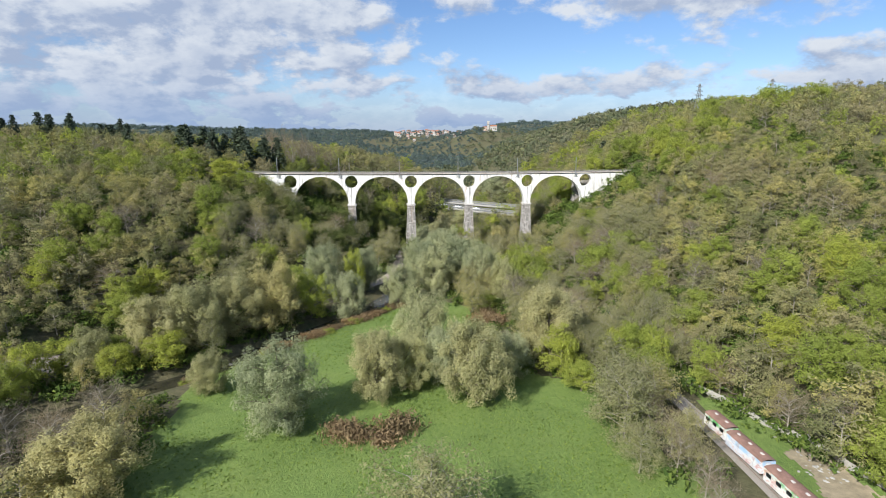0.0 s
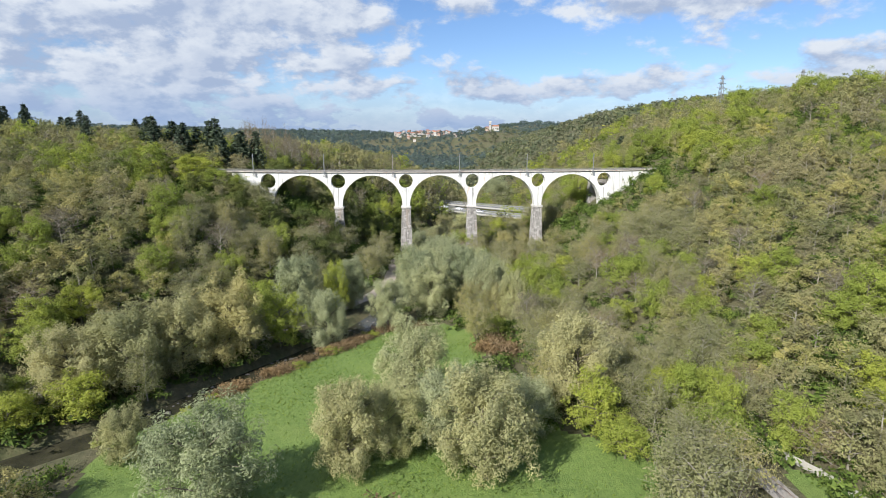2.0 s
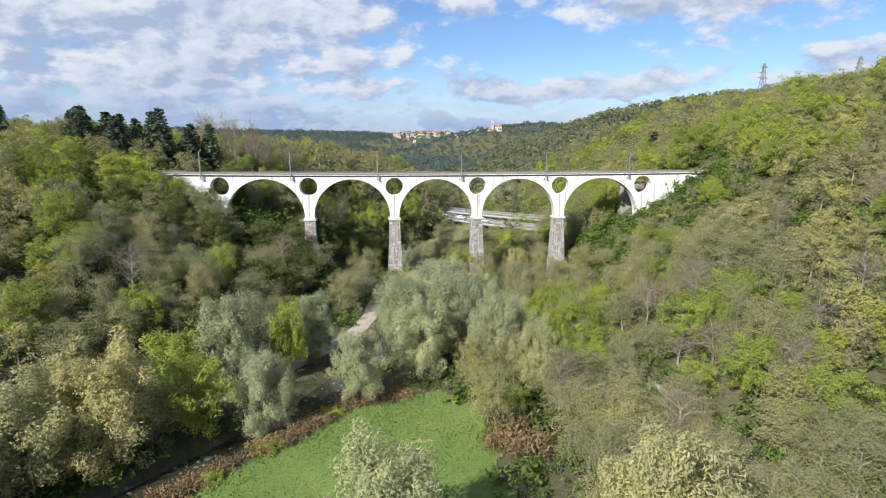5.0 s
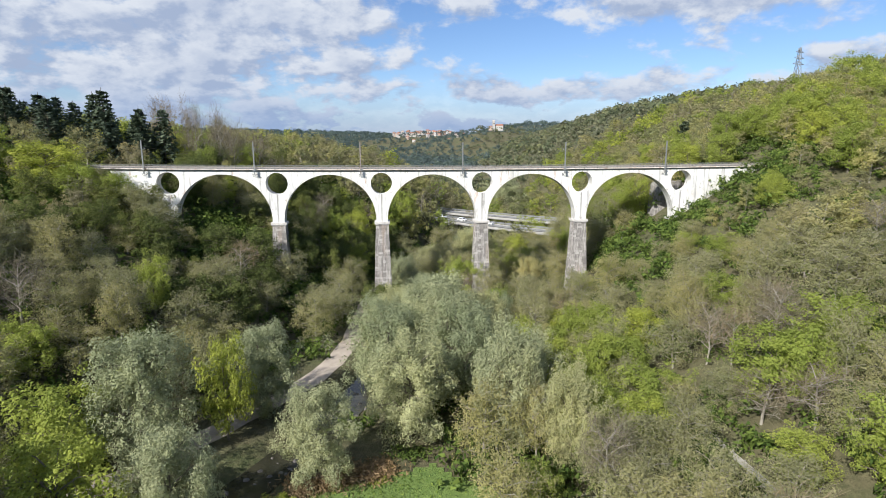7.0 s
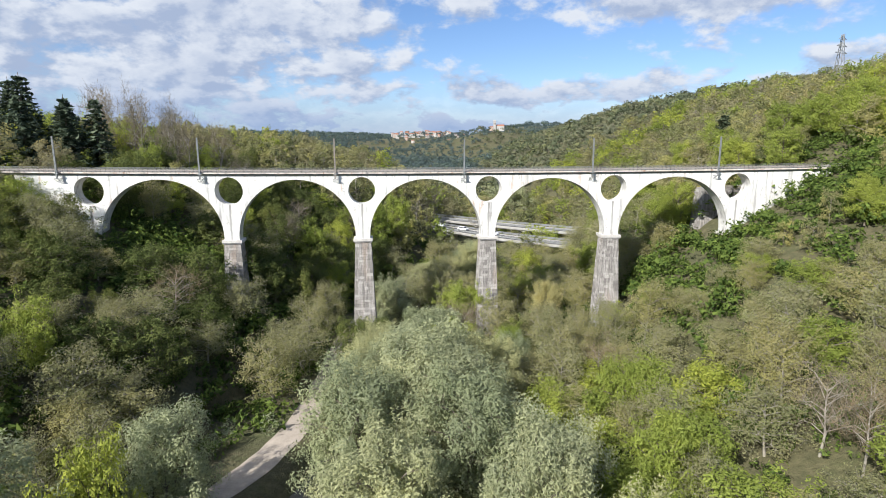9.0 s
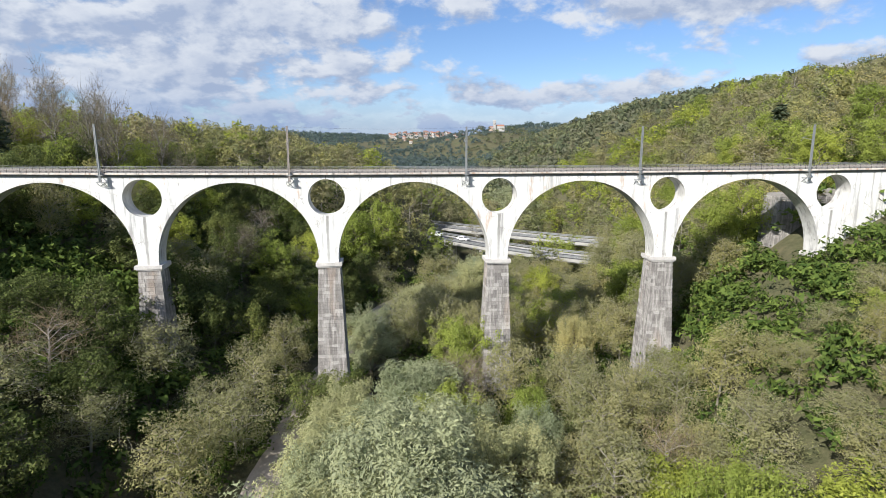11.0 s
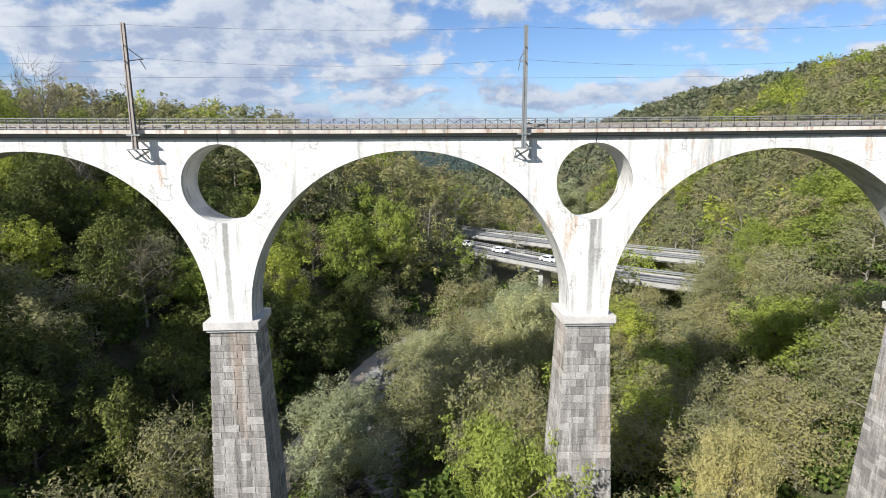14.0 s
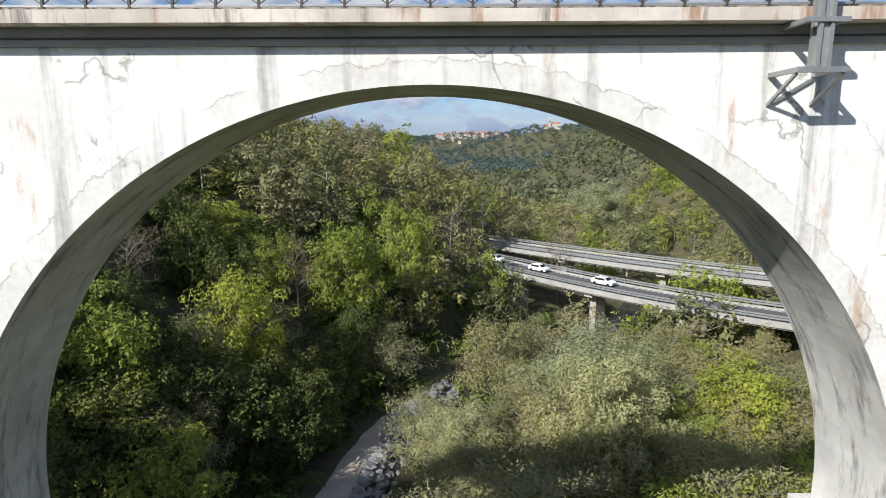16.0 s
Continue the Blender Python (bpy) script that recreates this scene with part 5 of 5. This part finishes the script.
# ---- the abandoned railcars, the boundary wall and the rubble ----
def graffiti(name, lower, upper):
    k = Mat(name, 0.6)
    sep = k.n.new("ShaderNodeSeparateXYZ")
    k.l.new(k.where, sep.inputs[0])
    z01 = k.n.new("ShaderNodeMapRange")
    k.l.new(sep.outputs["Z"], z01.inputs[0])
    z01.inputs[1].default_value, z01.inputs[2].default_value = 0.6, 3.4
    base = k.ramp(z01.outputs[0], (0.0, lower), (0.52, lower), (0.56, upper), (1.0, upper))
    spray = k.ramp(k.noise(0.9, 3, 0.5, (1, 1, 1.4), 1.5), (0.40, (0.72, 0.71, 0.68)), (0.48, (0.55, 0.6, 0.66)), (0.53, (0.74, 0.72, 0.7)), (0.60, (0.45, 0.12, 0.10)), (0.66, (0.75, 0.74, 0.71)))
    mask = k.ramp(k.noise(0.35, 3), (0.42, (0, 0, 0)), (0.5, (1, 1, 1)))
    a = k.mix(k.math("MULTIPLY", mask, 0.8), base, spray)
    a = k.mix(k.math("MULTIPLY", k.ramp(k.noise(1.1, 7, 0.7, (1, 1, 0.3)), (0.55, (0, 0, 0)), (0.7, (1, 1, 1))), 0.6), a, (0.24, 0.13, 0.09))
    return k.done(a)


ROOF_RUST = plain("rusted_roof", (0.27, 0.16, 0.125), 0.85, 0.1, 0.8, 0.45)


def railcar(x, y, z, heading, length, lower, upper, label):
    c = new("railcar")
    tagged(c, label, "railcar", "abandoned railcars")
    h = length / 2
    skin = graffiti("graffiti_paint", lower, upper)
    prof = [(-1.42, 0.7), (1.42, 0.7), (1.45, 2.0), (1.36, 3.0), (-1.36, 3.0), (-1.45, 2.0)]
    v = [(a, w, zz) for a in (-h, h) for w, zz in prof]
    f = [(i, (i + 1) % 6, 6 + (i + 1) % 6, 6 + i) for i in range(6)] + [(0, 5, 4, 3), (0, 3, 2, 1), (6, 7, 8, 9), (6, 9, 10, 11)]
    part("body", mesh_from("body", v, f, skin), c)
    arc = [(1.44 * math.cos(a), 3.0 + 0.42 * math.sin(a)) for a in np.linspace(0, math.pi, 9)]
    rv = [(a, w, zz) for a in (-h - 0.1, h + 0.1) for w, zz in arc]
    rf_ = [(i, i + 1, 10 + i, 9 + i) for i in range(8)] + [(0, 8, 17, 9)] + [(8 - i, i, i + 1, 7 - i) for i in range(0)]
    part("roof", mesh_from("roof", rv, rf_, ROOF_RUST, True), c, "rusted curved roof")
    for e in (-h, h):
        part("end_wall", mesh_from("end_wall", *box(e - 0.06, e + 0.06, -1.3, 1.3, 0.75, 3.05), skin), c)
    n = 0 if upper[2] > 0.5 else int(length / 1.9)
    for i in range(n):
        a = -h + (i + 0.5) * length / n
        for w in (-1.44, 1.44):
            part("window", mesh_from("window", *box(a - 0.5, a + 0.5, w - 0.03, w + 0.03, 1.85, 2.55), CAR_MATS[1]), c)
    for i in range(int(length / 2.8)):
        a = -h + 1.4 + i * 2.8
        part("roof_vent", mesh_from("roof_vent", *bevelled(a - 0.3, a + 0.3, -0.22, 0.22, 3.38, 3.55, 0.05), CAP_STONE), c)
    for a in (-h * 0.62, h * 0.62):
        bogie = part("bogie", mesh_from("bogie", *join(box(a - 1.3, a + 1.3, -1.0, 1.0, 0.45, 0.7), box(a - 1.2, a + 1.2, -1.1, -0.95, 0.3, 0.55), box(a - 1.2, a + 1.2, 0.95, 1.1, 0.3, 0.55)), DARK_STEEL), c)
        for b in (-0.85, 0.85):
            for w in (-0.75, 0.75):
                part("wheel", mesh_from("wheel", *tubes([(a + b, w - 0.06, 0.44, a + b, w + 0.06, 0.44, 0.44, 0.44), (a + b, w - 0.06, 0.44, a + b, w - 0.061, 0.44, 0.44, 0.02), (a + b, w + 0.06, 0.44, a + b, w + 0.061, 0.44, 0.44, 0.02)], 14), RUST), bogie)
    c.matrix_world = Matrix.Translation((x, y, z)) @ Matrix.Rotation(heading, 4, "Z") @ Matrix.Diagonal((1, 0.86, 0.86, 1))


TRAIN_Z = 0.75
railcar(47.5, 87.3, TRAIN_Z, radians(-83), 5.8, (0.72, 0.70, 0.66), (0.10, 0.34, 0.10), "short green and white railcar with a rusted roof")
railcar(48.0, 79.2, TRAIN_Z, radians(-83.5), 8.5, (0.62, 0.66, 0.74), (0.34, 0.50, 0.68), "pale railcar covered in spray paint under a rusted roof")
railcar(49.0, 66.4, TRAIN_Z, radians(-84), 14.6, (0.72, 0.70, 0.66), (0.12, 0.36, 0.12), "long green and white railcar with a rusted roof")
siding_bed = new("siding", mesh_from("siding", *ribbon((50, 48.6, 47.2, 45.5, 43), (30, 63, 88, 104, 118), 3.4, 0.45), BALLAST))
tagged(siding_bed, "overgrown bed of an old railway siding", "track bed", kind="structure")
for off in (-0.72, 0.72):
    r = new("siding_rail", mesh_from("siding_rail", *ribbon((50 + off, 48.6 + off, 47.2 + off, 45.5 + off, 43 + off), (30, 63, 88, 104, 118), 0.08, 0.78), RUST))
    tagged(r, "rusty rail of the old siding", "rail", kind="structure")

WALL_PANEL = plain("lichen_grey_panel", (0.40, 0.38, 0.34), 0.95, 0, 0.9, 0.45)
wall_x, wall_y = (33.5, 35.5, 37.5, 40, 44, 47.5, 49, 50.1, 55, 57.4, 61.3, 62.5, 64, 67), (206, 196, 188, 172, 145, 126, 118, 109, 99.5, 91, 86, 78, 72, 58)
wall = new("boundary_wall")
tagged(wall, "low pale concrete panel wall beside the siding", "wall")
PANEL = mesh_from("panel", *bevelled(-1.18, 1.18, -0.06, 0.06, 0.0, 1.3, 0.02), WALL_PANEL)
POST = mesh_from("post", *bevelled(-0.1, 0.1, -0.1, 0.1, 0.0, 1.45, 0.02), CONCRETE)
wt = np.concatenate([[0], np.cumsum(np.hypot(np.diff(wall_x), np.diff(wall_y)))])
for s in np.arange(0, wt[-1] - 2.4, 2.4):
    x0, y0, x1, y1 = (float(np.interp(q, wt, w)) for q in (s, s + 2.4) for w in (wall_x, wall_y))
    a = math.atan2(y1 - y0, x1 - x0)
    zz = min(float(height(x0, y0)), float(height(x1, y1))) - 0.1
    for me, qx, qy in ((POST, x0, y0), (PANEL, (x0 + x1) / 2, (y0 + y1) / 2)):
        p = part(me.name, me, wall)
        p.matrix_basis = Matrix.Translation((qx, qy, zz)) @ Matrix.Rotation(a, 4, "Z")

# ---- stones of the river bank ----
def boulders(name, label, pts, size, mat, seed):
    rng = np.random.default_rng(seed)
    ico = np.array([(0, 0, -1), (0.72, -0.53, -0.45), (-0.28, -0.85, -0.45), (-0.89, 0, -0.45), (-0.28, 0.85, -0.45), (0.72, 0.53, -0.45),
                    (0.28, -0.85, 0.45), (-0.72, -0.53, 0.45), (-0.72, 0.53, 0.45), (0.28, 0.85, 0.45), (0.89, 0, 0.45), (0, 0, 1)])
    tri = np.array([(0, 1, 2), (1, 0, 5), (0, 2, 3), (0, 3, 4), (0, 4, 5), (1, 5, 10), (2, 1, 6), (3, 2, 7), (4, 3, 8), (5, 4, 9), (1, 10, 6), (2, 6, 7), (3, 7, 8), (4, 8, 9), (5, 9, 10), (6, 10, 11), (7, 6, 11), (8, 7, 11), (9, 8, 11), (10, 9, 11)])
    sets = []
    for x, y, z in pts:
        s = size * rng.uniform(0.5, 1.4)
        q = ico * rng.uniform(0.75, 1.2, (12, 1)) * [s * rng.uniform(0.8, 1.5), s, s * 0.7]
        a = rng.uniform(0, 6.28)
        q = np.stack([q[:, 0] * math.cos(a) - q[:, 1] * math.sin(a), q[:, 0] * math.sin(a) + q[:, 1] * math.cos(a), q[:, 2]], 1)
        sets.append((q + (x, y, z), tri))
    return tagged(new(name, mesh_from(name, *join(*sets), mat)), label, "boulders", kind="stuff")


BOULDER = plain("grey_boulder", (0.25, 0.25, 0.245), 0.85, 0, 1.5, 0.4)
rr = np.random.default_rng(51)
bank = []
for q in np.linspace(0, 1, 420):
    y = 255 + q * 45
    x = np.interp(y, RIVER_Y, RIVER_X) - rr.uniform(2.2, 5.2)
    bank.append((x, y, float(height(x, y)) + 0.15))
boulders("bank_boulders", "loose grey boulders that line the river bank", bank, 0.65, BOULDER, 3)
bed = []
for q in range(160):
    y = rr.uniform(120, 250)
    x = np.interp(y, RIVER_Y, RIVER_X) + rr.uniform(-3.5, 3.5)
    bed.append((x, y, -1.45))
boulders("river_stones", "dark wet stones in the river", bed, 0.4, plain("wet_stone", (0.12, 0.11, 0.10), 0.5, 0, 2, 0.4), 4)
rub = [(rr.normal(58, 2.0), rr.normal(79, 3), 1.2) for _ in range(40)]
boulders("rubble", "scattered pale rubble on the grass", [(x, y, float(height(x, y)) + 0.1) for x, y, _ in rub], 0.3, CONCRETE, 5)

# ---- far things: pylons, town, castle ----
def pylon(x, y, tall):
    z = float(height(x, y))
    p = new("power_pylon")
    tagged(p, "grey lattice power pylon on the wooded ridge", "pylon", "pylons on the ridge")
    legs, braces = [], []
    w = lambda q: 2.2 * (1 - q) ** 1.3 + 0.35
    lv = np.linspace(0, 1, 10)
    for a, b in ((-1, -1), (1, -1), (1, 1), (-1, 1)):
        for q0, q1 in zip(lv[:-1], lv[1:]):
            legs.append(beam((a * w(q0), b * w(q0), tall * q0), (a * w(q1), b * w(q1), tall * q1), 0.2))
            braces.append(beam((a * w(q0), b * w(q0), tall * q0), (-b * w(q1), a * w(q1), tall * q1), 0.12))
    part("mast_legs", mesh_from("mast_legs", *join(*legs), GALVANISED), p)
    part("braces", mesh_from("braces", *join(*braces), GALVANISED), p)
    for q, r in ((0.72, 4.2), (0.82, 3.6), (0.92, 2.8)):
        part("cross_arm", mesh_from("cross_arm", *join(beam((-r, 0, tall * q), (r, 0, tall * q), 0.2), beam((-r, 0, tall * q), (0, 0, tall * (q + 0.05)), 0.14), beam((r, 0, tall * q), (0, 0, tall * (q + 0.05)), 0.14)), GALVANISED), p)
    p.matrix_world = Matrix.Translation((x, y, z)) @ Matrix.Rotation(0.5, 4, "Z")


pylon(161.5, 364.5, 82.5 - float(height(161.5, 364.5))), pylon(198.5, 349.4, 84.0 - float(height(198.5, 349.4)))

TOWN_WALL = [plain("house_wall", c, 0.9, 0, 0.3, 0.15) for c in ((0.46, 0.43, 0.40), (0.44, 0.34, 0.28), (0.52, 0.50, 0.47))]
TILE_ROOF = plain("terracotta_roof", (0.36, 0.17, 0.11), 0.9, 0, 0.5, 0.3)
SHUTTER = plain("dark_window", (0.05, 0.05, 0.055), 0.4)


def house(x, y, z, w, d, h, heading, wall_mat, label="pale house with a terracotta roof on the far hill"):
    b = new("house")
    tagged(b, label, "house", "houses of the hill town")
    part("wall", mesh_from("wall", *box(-w / 2, w / 2, -d / 2, d / 2, -4, h), wall_mat), b)
    r = h + w * 0.22
    v = [(-w / 2 - .4, -d / 2 - .4, h + .01), (w / 2 + .4, -d / 2 - .4, h + .01), (w / 2 + .4, d / 2 + .4, h + .01), (-w / 2 - .4, d / 2 + .4, h + .01), (-w / 2, 0, r), (w / 2, 0, r)]
    ro = part("roof", mesh_from("roof", v, [(0, 1, 5, 4), (2, 3, 4, 5), (0, 4, 3, 3), (1, 2, 5, 5), (0, 3, 2, 1)][:2] + [(0, 3, 2, 1)], TILE_ROOF), b)
    for i in range(max(2, int(w / 4))):
        for k in range(max(1, int(h / 3.2))):
            a = -w / 2 + (i + 0.5) * w / max(2, int(w / 4))
            part("window", mesh_from("window", *box(a - 0.6, a + 0.6, -d / 2 - 0.05, -d / 2 + 0.02, 1 + k * 3.2, 2.6 + k * 3.2), SHUTTER), b)
    b.matrix_world = Matrix.Translation((x, y, z)) @ Matrix.Rotation(heading, 4, "Z")

rt = np.random.default_rng(61)


def on_sky(px_az, elev, dist):
    return dist * math.sin(px_az), dist * math.cos(px_az), 51 + dist * math.tan(elev)


for i in range(56):
    az_ = radians(rt.uniform(-4.8, 1.8))
    x, y, z = on_sky(az_, 0.0, 1500 + rt.uniform(-60, 120))
    z = float(height(x, y)) + 1.0
    house(x, y, z, rt.uniform(5, 9), rt.uniform(5, 7), rt.uniform(4.5, 7.5), rt.uniform(-0.6, 0.6), TOWN_WALL[int(rt.integers(3))])
cx, cy, cz = on_sky(radians(4.6), 0.0, 1300)
cz = float(height(cx, cy)) + 1.0
house(cx + 10, cy, cz, 15, 8, 6, 0.1, TOWN_WALL[2], "long pale castle building on the far ridge")
house(cx - 8, cy + 4, cz, 7, 7, 4.5, -0.2, TOWN_WALL[1], "brick-coloured wing beside the castle tower")
tower = new("castle_tower")
tagged(tower, "square pale castle tower on the far ridge", "tower")
part("shaft", mesh_from("shaft", *box(-2.4, 2.4, -2.4, 2.4, -6, 15), TOWN_WALL[0]), tower)
part("crown_storey", mesh_from("crown_storey", *box(-2.8, 2.8, -2.8, 2.8, 15.01, 17.5), TOWN_WALL[2]), tower)
for a in (-1.1, 1.1):
    part("window", mesh_from("window", *box(a - 0.6, a + 0.6, -2.46, -2.38, 9, 11.5), SHUTTER), tower)
tower.matrix_world = Matrix.Translation((cx - 2, cy - 4, cz))

# ---- the stone blocks of the two middle piers ----
for shaft, loose in STONES:
    for bv, bf in loose:
        part("stone_block", mesh_from("stone_block", bv, bf, STONE), shaft)
